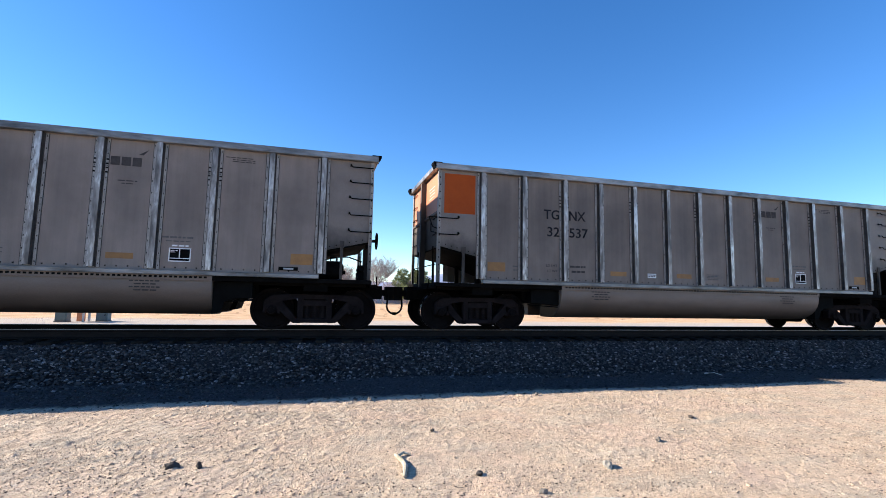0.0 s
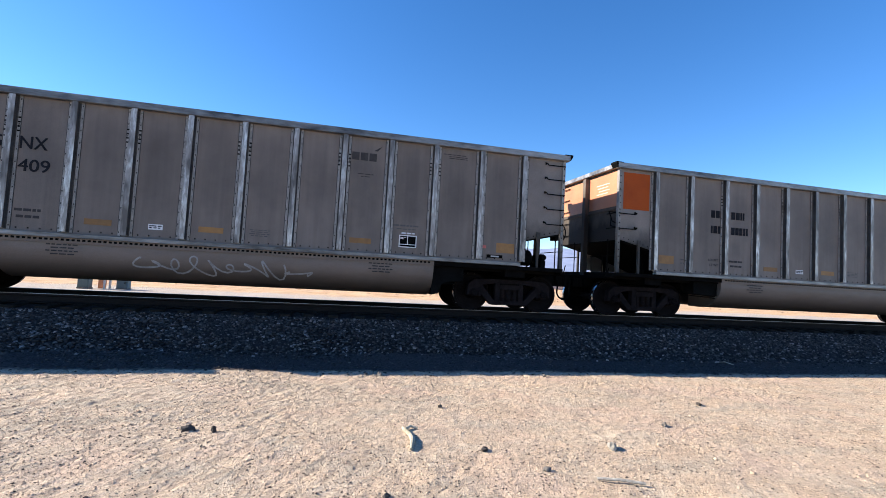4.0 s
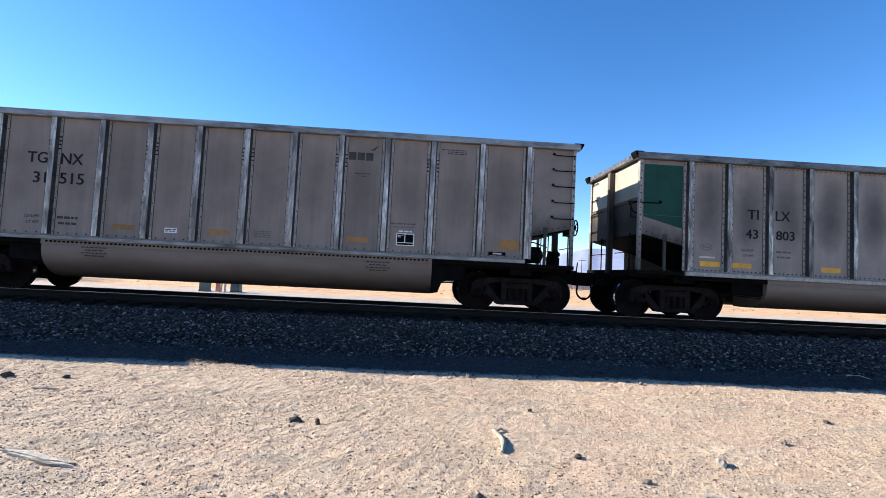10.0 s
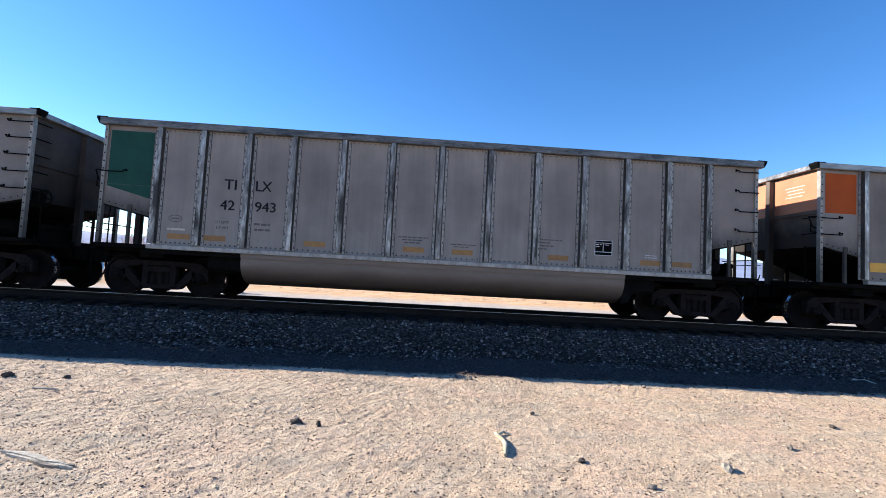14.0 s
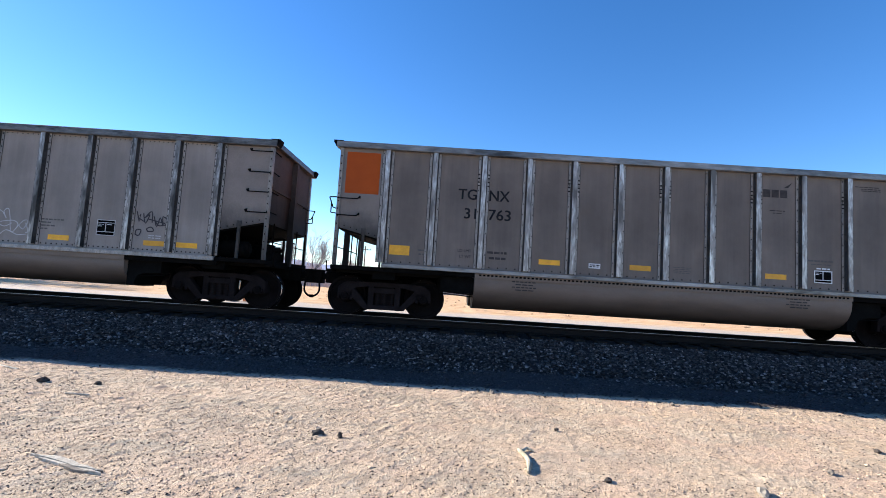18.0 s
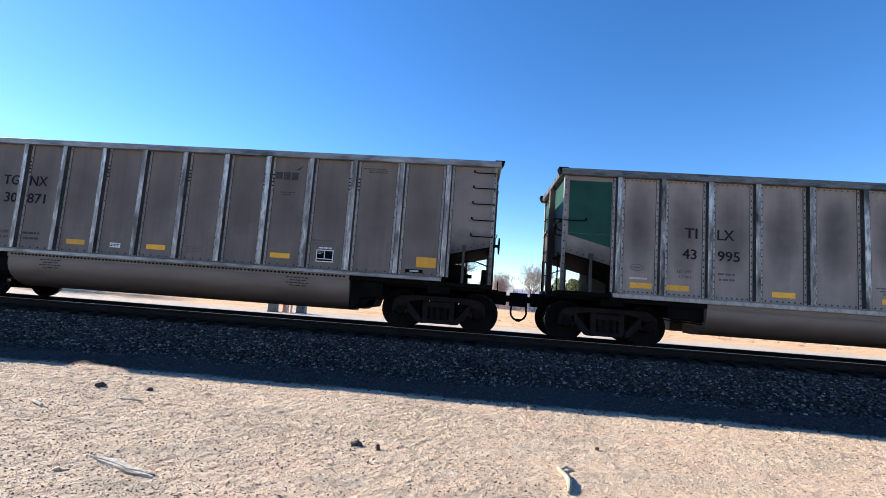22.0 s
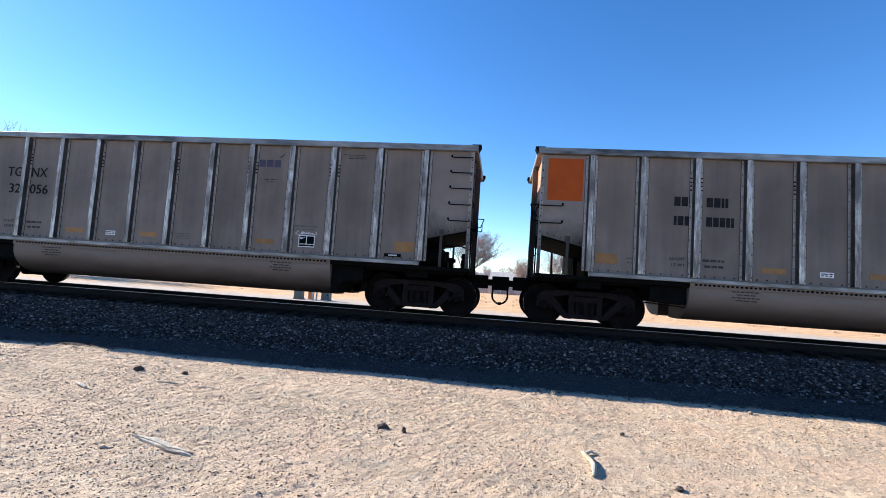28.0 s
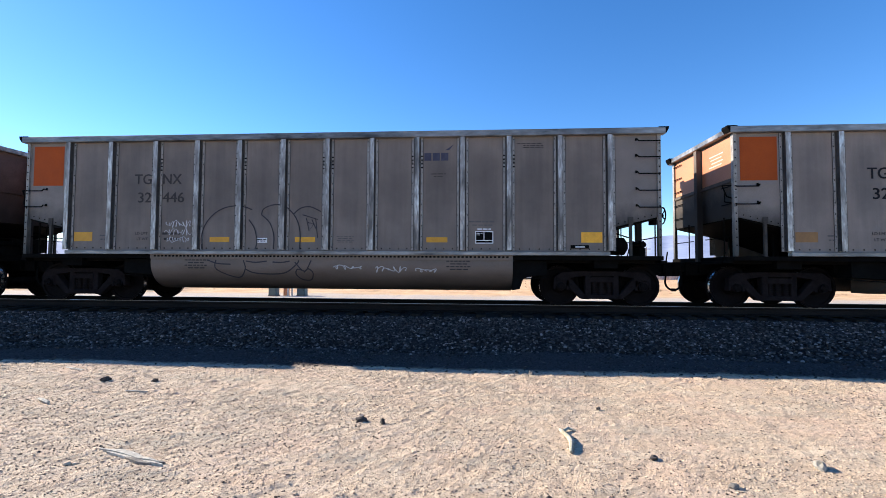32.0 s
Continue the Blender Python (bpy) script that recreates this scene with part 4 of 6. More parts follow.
PLATE_GREY = surface("grimy_grey_plate", (0.028, 0.025, 0.023), (0.07, 0.062, 0.056), 0.7, 0.0, 4, 40, 0.2, spec=0.2)
# the next car's shadow is put into the foot of end sheet and post
END_TAN = dark_foot(surface("grimy_tan_end_sheet", (0.13, 0.10, 0.08), (0.22, 0.175, 0.14), 0.75, 0.0, 1.8, 40, 0.2, spec=0.2), 2.3, 3.3, 0.9)
END_POST = dark_foot(surface("sooty_end_post", (0.10, 0.078, 0.064), (0.18, 0.145, 0.12), 0.75, 0.0, 1.8, 40, 0.2, spec=0.2), 2.6, 3.6, 0.6)
# the end turned from the sun: coal dust, with its shade in the brown
END_BROWN = dark_foot(surface("dust_brown_end_sheet", (0.040, 0.031, 0.028), (0.09, 0.070, 0.064), 0.75, 0.0, 1.8, 40, 0.2, spec=0.2), 2.15, 3.1, 1.0)

# ---- lettering, marks and paint of each car ----
FACE = SHEET - 0.0145


def plate(name, x0, x1, z0, z1, material, car, label="", y=None, key=None):
    y = FACE if y is None else y
    key = "%s:%.3f:%.3f:%s" % (name, x1 - x0, z1 - z0, material.name)

    def build(bm):
        block(bm, 0, x1 - x0, -0.0015, 0.0015, 0, z1 - z0)
    return part(name, shared(key, build, material), None, car, label, m=pose(x0, y, z0))


def lettered(text, x0, x1, z0, z1, material, car, name="lettering", right=False):
    """Stencilled characters of the given height, from x0 on or, if right, up to x1, no wider than that."""
    key = "%s:%s:%.2f:%.2f:%s:%d" % (name, text, x1 - x0, z1 - z0, material.name, right)
    if key not in meshes:
        cu = bpy.data.curves.new(name, "FONT")
        cu.body, cu.resolution_u = text, 3
        tmp = new(name, cu)
        me = bpy.data.meshes.new_from_object(tmp.evaluated_get(bpy.context.evaluated_depsgraph_get()))
        bpy.data.objects.remove(tmp)
        bpy.data.curves.remove(cu)
        # a bolder face: the thin one three times over, a little apart
        bold = bmesh.new()
        for dx, dz in ((-0.018, 0.0), (0.018, 0.0), (0.0, 0.014)):
            first = len(bold.verts)
            bold.from_mesh(me)
            bold.verts.ensure_lookup_table()
            for v in bold.verts[first:]:
                v.co.x += dx
                v.co.y += dz
                v.co.z = (dx + 0.018) * 0.03 + dz * 0.1
        bold.to_mesh(me)
        bold.free()
        co = np.empty(len(me.vertices) * 3, np.float32)
        me.vertices.foreach_get("co", co)
        co = co.reshape(-1, 3)
        lo, hi = co.min(0), co.max(0)
        out = np.zeros_like(co)
        wide = min(x1 - x0, (hi[0] - lo[0]) / (hi[1] - lo[1]) * (z1 - z0) * 1.06)
        out[:, 0] = (co[:, 0] - lo[0]) / (hi[0] - lo[0]) * wide + (x1 - x0 - wide if right else 0)
        out[:, 1] = -co[:, 2]
        out[:, 2] = (co[:, 1] - lo[1]) / (hi[1] - lo[1]) * (z1 - z0)
        me.vertices.foreach_set("co", out.ravel())
        me.materials.clear()
        me.materials.append(material)
        me.name = name
        me.update()
        meshes[key] = me
    return part(name, meshes[key], None, car, m=pose(x0, FACE - 0.003, z0))


def bars(name, rows, material, car, y=None):
    """Writing too small to read: one thin bar a line, as one stencil."""
    y = FACE - 0.001 if y is None else y
    ox, oz = rows[0][0], rows[0][2]
    key = name + ":" + ":".join("%.2f" % v for r in rows for v in (r[0] - ox, r[1] - ox, r[2] - oz)) + material.name

    def build(bm):
        r = random.Random(len(rows))
        for x0, x1, z, h in rows:
            x = x0
            while x < x1 - 0.03:
                w = min(r.uniform(0.05, 0.13), x1 - x)
                block(bm, x - ox, x - ox + w, -0.001, 0.001, z - oz, z - oz + h)
                x += w + 0.022
    return tagged(part(name, shared(key, build, material), None, car, m=pose(ox, y, oz)), kind="stuff")


def paint_end(car, material, chord):
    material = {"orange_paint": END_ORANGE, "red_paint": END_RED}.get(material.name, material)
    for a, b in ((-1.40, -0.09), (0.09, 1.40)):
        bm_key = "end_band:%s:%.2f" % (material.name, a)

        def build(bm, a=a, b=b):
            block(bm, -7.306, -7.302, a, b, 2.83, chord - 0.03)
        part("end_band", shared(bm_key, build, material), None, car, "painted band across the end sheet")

    if material in (CREAM, GREEN):
        return

    def words(bm):
        for k in range(4):
            block(bm, -7.3095, -7.307, -1.05 + 0.06 * (k % 2), -0.45 - 0.05 * (k % 3), 3.46 - k * 0.08, 3.485 - k * 0.08)
    part("end_stencil", shared("end_stencil", words, FADED), None, car)


def dress_riveted(car, mark, number, paint, colour, worn, stained):
    chord = STYLES["riveted"]["chord"]
    plate("corner_panel", -7.19, -6.43, 2.75, 3.69, paint, car, colour + " painted square on the side")
    paint_end(car, paint, chord)
    a, b = mark
    white = colour == "red" and len(number[0]) == 3
    if white:
        plate("mark_patch", -4.64, -4.20, 2.75, 3.02, WHITE_WORN, car, "white patch behind the lettering")
        plate("mark_patch", -3.93, -3.45, 2.75, 3.02, WHITE_WORN, car, "white patch behind the lettering")
    ink = DIM_INK if number in (("32", "446"), ("30", "858")) else INK
    if number:
        lettered(a, -4.64, -4.22, 2.765, 3.005, ink, car, right=True)
        lettered(b, -3.94, -3.48, 2.765, 3.005, ink, car)
        lettered(number[0], -4.56 if len(number[0]) < 3 else -4.76, -4.21, 2.335, 2.575, ink, car, right=True)
        n = len(number[1])
        lettered(number[1], -3.94, -3.94 + 0.19 * n, 2.335, 2.575, ink, car)
    else:
        bars("faint_lettering", [(-4.52, -4.14, 2.745, 0.2), (-4.52, -4.14, 2.33, 0.2)], INK, car)
        bars("faint_lettering", [(-3.87, -3.40, 2.745, 0.2), (-3.87, -3.32, 2.33, 0.2)], INK, car)
    big, small = (AMBER, AMBER) if worn else (YELLOW, AMBER if worn is None else YELLOW)
    plate("reflector", -6.10, -5.65, 1.43, 1.645, big, car, "yellow reflective square")
    plate("reflector", 5.65, 6.10, 1.415, 1.645, YELLOW if worn == 2 else AMBER if worn is None else big, car, "yellow reflective square", y=FACE - 0.009 if worn == 2 else FACE)
    for x in (-2.77, -0.75, 2.26):
        plate("reflector", x, x + 0.47, 1.415, 1.53, small, car, "yellow reflective strip")
    plate("white_tag", -1.66, -1.40, 1.40, 1.51, WHITE, car, "white card with print too small to read")
    bars("tag_print", [(-1.64, -1.42, 1.465, 0.02), (-1.64, -1.44, 1.428, 0.02)], INK, car, FACE - 0.004)
    box = plate("stencil_box", 3.345, 3.745, 1.39, 1.665, BLACK, car, "black consolidated stencil in a white frame")
    for x0, x1, z0, z1 in ((0, 0.40, 0, 0.02), (0, 0.40, 0.255, 0.275), (0, 0.02, 0.02, 0.255), (0.38, 0.40, 0.02, 0.255), (0.185, 0.203, 0.06, 0.255), (0.02, 0.38, 0.06, 0.075)):
        plate("stencil_frame", x0, x1, z0, z1, WHITE, box, y=-0.004)
    bars("stencil_print", [(3.375, 3.505, 1.605, 0.012), (3.375, 3.485, 1.575, 0.012), (3.395, 3.695, 1.695, 0.03)], WHITE, car, FACE - 0.004)
    bars("stencil", [(3.20, 3.80, 1.86, 0.035), (3.28, 3.72, 1.79, 0.02)], PALE_INK, car)
    plate("small_sign", 5.42, 5.81, 1.285, 1.36, BLACK, car, "small black plate", y=FACE - 0.012)
    plate("small_sign_face", 5.52, 5.72, 1.305, 1.34, WHITE_WORN, car, y=FACE - 0.0165)
    lettered("LD LMT", -4.58, -4.20, 1.585, 1.645, DIM_INK, car)
    lettered("LT WT", -4.54, -4.22, 1.455, 1.515, DIM_INK, car)
    bars("stencil", [(-3.92, -3.48, 1.585, 0.05), (-3.88, -3.48, 1.46, 0.05)], DIM_INK, car)
    bars("stencil", [(-5.46, -5.24, 1.55, 0.03), (-5.44, -5.26, 1.46, 0.03)], PALE_INK, car)
    bars("stencil", [(0.22, 0.62, 1.53, 0.018), (0.25, 0.58, 1.49, 0.018), (0.22, 0.62, 1.45, 0.018), (0.25, 0.58, 1.41, 0.018)], PALE_INK, car)
    bars("stencil", [(4.27, 4.84, 3.60, 0.018), (4.40, 4.84, 3.555, 0.018), (4.40, 4.84, 3.515, 0.018)], DIM_INK, car)
    for x in (-3.34, 2.71):
        bars("tub_stencil", [(x, x + 0.56, 0.985, 0.024), (x + 0.08, x + 0.46, 0.925, 0.024), (x, x + 0.56, 0.865, 0.024), (x + 0.08, x + 0.5, 0.805, 0.024)], DIM_INK, car, SHEET - 0.04)
    if a == "TG":
        # the owner's mark as three plain blocks and a tick
        ink = (BLUE_INK, DIM_INK, BLUE_INK, DIM_INK)[(int(number[1]) if number else 3) % 4]

        def logo(bm):
            for x in (0, 0.19, 0.38):
                block(bm, x, x + 0.16, -0.001, 0.001, 0, 0.175)
            prism(bm, [(0.47, 0.235), (0.66, 0.36), (0.56, 0.235)], -0.001, 0.001)
        part("owner_mark", shared("owner_mark:" + ink.name, logo, ink), None, car, "dark blue blocks with a tick, standing for the owner's mark", m=pose(2.20, FACE - 0.001, 3.25))
        bars("stencil", [(2.35, 2.69, 2.94, 0.02), (2.42, 2.62, 2.885, 0.018)], DIM_INK, car)
    if stained:
        for x in (-5.4, 5.3):
            plate("red_mark", x, x + 0.10, 1.50, 1.57, RED_MARK, car, "small faded red tape")


def dress_banded(car, number, worn):
    plate("corner_panel", -7.22, -6.30, 2.40, 3.58, GREEN, car, "dark green painted corner of the side")

    def foot(bm):
        prism(bm, [(-7.22, 2.397), (-7.22, 2.36), (-6.30, 2.12), (-6.30, 2.397)], FACE - 0.0015, FACE + 0.0015)
    part("corner_panel", shared("corner_panel_foot", foot, GREEN), None, car, "slanting foot of the green corner")
    paint_end(car, CREAM if number in (("43", "803"), ("42", "728")) else GREEN, STYLES["banded"]["chord"])
    if number:
        lettered("TI", -4.74, -4.47, 2.43, 2.655, INK, car, right=True)
        lettered("LX", -4.06, -3.71, 2.43, 2.655, INK, car)
        lettered(number[0], -4.83, -4.48, 1.98, 2.195, INK, car, right=True)
        lettered(number[1], -4.05, -3.51, 1.98, 2.195, INK, car)
    mat = AMBER if worn else YELLOW
    for x in (-5.86, -5.10, -2.94, -0.77, 0.32, 2.49, 4.62, 5.35):
        plate("reflector", x, x + 0.47, 1.285, 1.40, mat, car, "yellow reflective strip")
    box = plate("stencil_box", 3.55, 3.96, 1.45, 1.80, BLACK, car, "black consolidated stencil in a white frame")
    for x0, x1, z0, z1 in ((0, 0.41, 0, 0.014), (0, 0.41, 0.336, 0.35), (0, 0.014, 0.014, 0.336), (0.396, 0.41, 0.014, 0.336), (0.19, 0.205, 0.09, 0.28), (0.014, 0.396, 0.075, 0.09), (0.014, 0.396, 0.28, 0.292)):
        plate("stencil_frame", x0, x1, z0, z1, WHITE_WORN, box, y=-0.004)
    plate("white_tag", -5.88, -5.50, 1.475, 1.515, FADED, car, "faded white card")
    bars("stencil_print", [(3.58, 3.71, 1.69, 0.012), (3.58, 3.69, 1.65, 0.012), (3.78, 3.92, 1.69, 0.012)], WHITE, car, FACE - 0.004)
    lettered("LD LMT", -4.88, -4.50, 1.675, 1.735, PALE_INK, car)
    lettered("LT WT", -4.84, -4.52, 1.555, 1.615, PALE_INK, car)
    bars("stencil", [(-4.04, -3.66, 1.68, 0.045), (-4.02, -3.68, 1.56, 0.045)], PALE_INK, car)
    bars("stencil", [(-0.88, -0.22, 1.60, 0.03), (-0.80, -0.30, 1.54, 0.03), (-0.74, -0.36, 1.48, 0.03)], PALE_INK, car)
    bars("stencil", [(0.28, 0.86, 1.50, 0.025), (0.36, 0.72, 1.45, 0.02)], PALE_INK, car)
    bars("stencil", [(2.30, 2.80, 1.72, 0.03), (2.30, 2.52, 1.65, 0.03), (2.30, 2.64, 1.58, 0.03), (2.30, 2.48, 1.51, 0.03)], PALE_INK, car)
    bars("stencil", [(4.72, 5.0, 1.50, 0.02), (4.72, 5.0, 1.45, 0.02)], WHITE_WORN, car)

    def oval(bm):
        ribbon(bm, [(0.14 * math.cos(k * math.tau / 14), 0.07 * math.sin(k * math.tau / 14)) for k in range(15)], 0.016, 0)
        block(bm, -0.09, 0.09, -0.004, -0.002, -0.012, 0.012)
    part("maker_stencil", shared("maker_stencil", oval, PALE_INK), None, car, m=pose(-5.72, FACE, 1.73))


def arc(cx, cz, rx, rz, a, b, n=14):
    return [(cx + rx * math.cos(radians(a + (b - a) * k / n)), cz + rz * math.sin(radians(a + (b - a) * k / n))) for k in range(n + 1)]


def sprayed(car, name, strokes, w, material, y, label, style="riveted"):
    """Painted strokes on the flat side or, at the tub's depth, laid round its curve."""
    first = None
    for i, pts in enumerate(strokes):
        bm = bmesh.new()
        ribbon(bm, pts, w, y - 0.0004 * (i % 8))
        if y == TUB_Y:
            up, low = STYLES[style]["sill"] - 0.16, STYLES[style]["tub_low"]
            for v in bm.verts:
                k = min(1.0, max(0.0, (up - v.co.z) / (up - low)))
                lift = v.co.y - TUB_Y
                v.co.y = lift + min(-0.80 - 0.71 * math.sqrt(1 - k * k), SHEET - 0.0665 if v.co.z > up + 0.06 else 0.0) - 0.003
        if first is None:
            first = part(name, bm, material, car, label)
        else:
            part("stroke", bm, material, first)


def flowing(pts, n=4):
    """A smooth curve through a few points."""
    p = [pts[0], *pts, pts[-1]]
    out = []
    for a, b, c, d in zip(p, p[1:], p[2:], p[3:]):
        for k in range(n):
            u = k / n
            out.append(tuple(0.5 * (2 * b[i] + (c[i] - a[i]) * u + (2 * a[i] - 5 * b[i] + 4 * c[i] - d[i]) * u * u + (3 * b[i] - a[i] - 3 * c[i] + d[i]) * u**3) for i in (0, 1)))
    return out + [tuple(pts[-1])]


TUB_Y = SHEET - 0.045


def scrawl(x0, x1, z0, z1, seed, n=6):
    """One long looping line, up and down, with no characters in it."""
    r = random.Random(seed)
    pts, m = [], n * 12
    a, b = r.uniform(0, 6), r.uniform(0.7, 1.3)
    for k in range(m + 1):
        u = k / m
        w = u * n * math.tau
        pts.append((x0 + (x1 - x0) * u + (x1 - x0) / n * 0.42 * math.sin(w * b + a), (z0 + z1) / 2 + (z1 - z0) / 2 * math.sin(w + 0.8 * math.sin(w * 0.37 + a)) * (0.65 + 0.35 * math.sin(w * 0.23 + seed))))
    return [pts]


def graffiti(car, j):
    if j == 1:
        def fill(bm, pts, y, low=0.0):
            """A sprayed shape with a soft round outline, no lower than the sheet's foot."""
            edge = flowing([*pts, pts[0]], 3)[:-1]
            bm.faces.new([bm.verts.new((p[0], FACE - y, max(low, p[1]))) for p in edge])
            rims.append([(p[0], max(low, p[1])) for p in (*edge, edge[0])])
        rims = []
        bm = bmesh.new()
        fill(bm, [(4.26, 2.12), (4.17, 1.84), (4.18, 1.58), (4.29, 1.46), (4.38, 1.60), (4.35, 1.90)], 0.002)
        fill(bm, [(4.36, 1.74), (4.49, 1.82), (4.63, 1.78), (4.95, 1.49), (4.87, 1.30), (4.60, 1.255), (4.36, 1.28), (4.31, 1.48)], 0.0032, 1.25)
        fill(bm, [(4.34, 2.02), (4.38, 2.24), (4.52, 2.31), (4.64, 2.21), (4.67, 1.99), (4.58, 1.83), (4.42, 1.87)], 0.0044)
        figure = part("white_graffiti", bm, THIN_SPRAY, car, "white sprayed figure of a head and rounded shoulders")
        for k, rim in enumerate(rims):
            bm = bmesh.new()
            ribbon(bm, rim, 0.020, FACE - 0.0022 * k)
            part("rim", bm, WHITE_WORN, figure)
        rims.clear()
        lines = [flowing([(4.42, 2.06), (4.39, 1.92), (4.49, 1.82), (4.60, 1.83), (4.68, 1.97)]), flowing([(4.50, 1.80), (4.45, 1.73), (4.42, 1.62)]), [(4.26, 1.77), (4.43, 1.79)], [(4.57, 1.63), (4.60, 1.33)],
                 flowing([(4.30, 2.18), (4.31, 2.00), (4.38, 1.80), (4.40, 1.60), (4.31, 1.45), (4.20, 1.52)])]
        sprayed(car, "graffiti_outline", lines, 0.012, DIM_INK, FACE - 0.012, "thin dark inner lines of the sprayed figure")
        bm = bmesh.new()
        fill(bm, [(5.41, 1.96), (5.41, 2.22), (5.50, 2.27), (5.62, 2.21), (5.66, 1.90), (5.50, 1.80)], 0.002)
        fill(bm, [(5.33, 2.14), (5.27, 1.86), (5.27, 1.58), (5.36, 1.50), (5.43, 1.66), (5.40, 1.92)], 0.0032)
        fill(bm, [(5.45, 1.80), (5.63, 1.86), (5.83, 1.79), (5.95, 1.64), (5.96, 1.36), (5.80, 1.28), (5.45, 1.28), (5.33, 1.40)], 0.0044, 1.25)
        fill(bm, [(5.59, 2.00), (5.64, 2.19), (5.76, 2.19), (5.82, 2.05), (5.78, 1.90), (5.68, 1.86)], 0.0056)
        figure = part("white_graffiti", bm, THIN_SPRAY, car, "white sprayed figure beside the other, under a yellow square")
        for k, rim in enumerate(rims):
            bm = bmesh.new()
            ribbon(bm, rim, 0.020, FACE - 0.0022 * k)
            part("rim", bm, WHITE_WORN, figure)
        lines = [flowing([(5.62, 2.22), (5.58, 2.06), (5.61, 1.90), (5.70, 1.85), (5.80, 1.90), (5.84, 2.04)]), [(5.48, 1.86), (5.60, 1.88)], [(5.54, 1.95), (5.55, 1.81)], flowing([(5.33, 2.16), (5.42, 1.90), (5.45, 1.68), (5.38, 1.51), (5.28, 1.55)]), [(5.36, 1.38), (5.62, 1.36)]]
        sprayed(car, "graffiti_outline", lines, 0.012, DIM_INK, FACE - 0.012, "thin dark inner lines of the sprayed figure")
        sprayed(car, "small_graffiti", [flowing([(3.14, 2.16), (3.22, 2.28), (3.30, 2.24), (3.35, 2.29), (3.40, 2.16)]), flowing([(3.20, 2.12), (3.32, 2.10), (3.41, 2.20), (3.46, 2.33), (3.54, 2.11), (3.38, 2.12), (3.34, 2.22)]), [(3.56, 2.07), (3.57, 2.17)], [(3.61, 2.04), (3.63, 2.16)]], 0.022, WHITE_WORN, FACE, "small white sprayed loops")
    elif j == 3:
        sprayed(car, "tub_graffiti", scrawl(-1.9, 0.9, 0.52, 0.92, 3, 8) + scrawl(0.9, 1.6, 0.62, 0.74, 4, 2), 0.034, FAINT_SPRAY, TUB_Y, "white sprayed scrawl along the tub")
    elif j == 15:
        s = [flowing([(-3.25, 1.66), (-3.20, 1.95), (-3.03, 2.05), (-2.68, 1.94)]), [(-2.70, 1.93), (-2.95, 1.49), (-2.80, 1.69), (-2.64, 1.96)], flowing([(-2.68, 1.94), (-2.50, 1.97), (-2.32, 1.84), (-2.30, 1.70), (-2.44, 1.58), (-2.65, 1.52)]), flowing([(-2.62, 1.42), (-2.40, 1.36), (-2.34, 1.18)]),
             flowing([(-2.10, 1.94), (-1.83, 1.97), (-1.57, 1.86), (-1.37, 1.60), (-1.26, 1.20)]), flowing([(-1.86, 1.42), (-1.71, 1.49), (-1.64, 1.37), (-1.75, 1.20), (-1.85, 1.29), (-1.83, 1.42), (-1.72, 1.47)]),
             [(-1.42, 1.62), (-1.47, 1.94)], flowing([(-1.47, 1.94), (-1.24, 1.97), (-0.89, 1.96), (-0.60, 1.90), (-0.35, 1.80)]), [(-1.39, 1.62), (-1.22, 1.71)], flowing([(-0.35, 1.80), (-0.50, 1.56), (-0.76, 1.44), (-1.00, 1.29), (-0.84, 1.45), (-0.55, 1.55), (-0.48, 1.45)])]
        sprayed(car, "big_graffiti", s, 0.030, WHITE_WORN, FACE - 0.006, "big white sprayed bubble outlines")
        s = [flowing([(-0.35, 1.80), (-0.11, 1.96), (0.21, 1.97), (0.43, 1.82), (0.60, 1.55), (0.64, 1.28)]), flowing([(0.03, 1.58), (0.14, 1.70), (0.26, 1.53), (0.11, 1.49)]), flowing([(0.64, 1.60), (0.80, 1.66), (0.90, 1.57), (0.80, 1.42), (0.91, 1.25)]), flowing([(0.06, 1.27), (0.30, 1.24), (0.62, 1.17), (0.66, 1.32)]), arc(-0.78, 1.17, 0.13, 0.05, 0, 180)]
        sprayed(car, "big_graffiti", s, 0.030, WHITE_WORN, FACE - 0.006, "big white sprayed bubble outlines")
        t = [arc((a + b) / 2, 0.91, (b - a) / 2, d, 184, 356) for a, b, d in ((-3.19, -2.50, 0.18), (-2.56, -1.95, 0.20), (-2.02, -1.38, 0.26), (-1.39, -0.28, 0.29), (-0.29, 0.26, 0.29), (0.27, 1.03, 0.27))]
        sprayed(car, "tub_graffiti", t, 0.030, WHITE_WORN, TUB_Y, "white sprayed arcs on the tub", "banded")
        s = [flowing([(1.27, 1.92), (1.42, 1.84), (1.52, 1.70), (1.45, 1.85), (1.54, 1.92), (1.60, 1.74), (1.64, 1.48), (1.70, 1.40), (1.80, 1.58), (1.66, 1.66), (1.36, 1.60), (1.50, 1.52), (1.66, 1.60)]), flowing([(1.72, 1.42), (1.90, 1.66), (2.01, 1.66), (1.92, 1.48), (1.82, 1.56)]), flowing([(1.96, 1.62), (2.04, 1.44), (1.98, 1.40)]), flowing([(1.38, 1.28), (1.55, 1.44), (1.80, 1.35), (2.0, 1.37)])]
        sprayed(car, "small_graffiti", s, 0.018, WHITE_WORN, FACE, "small white sprayed scrawl")
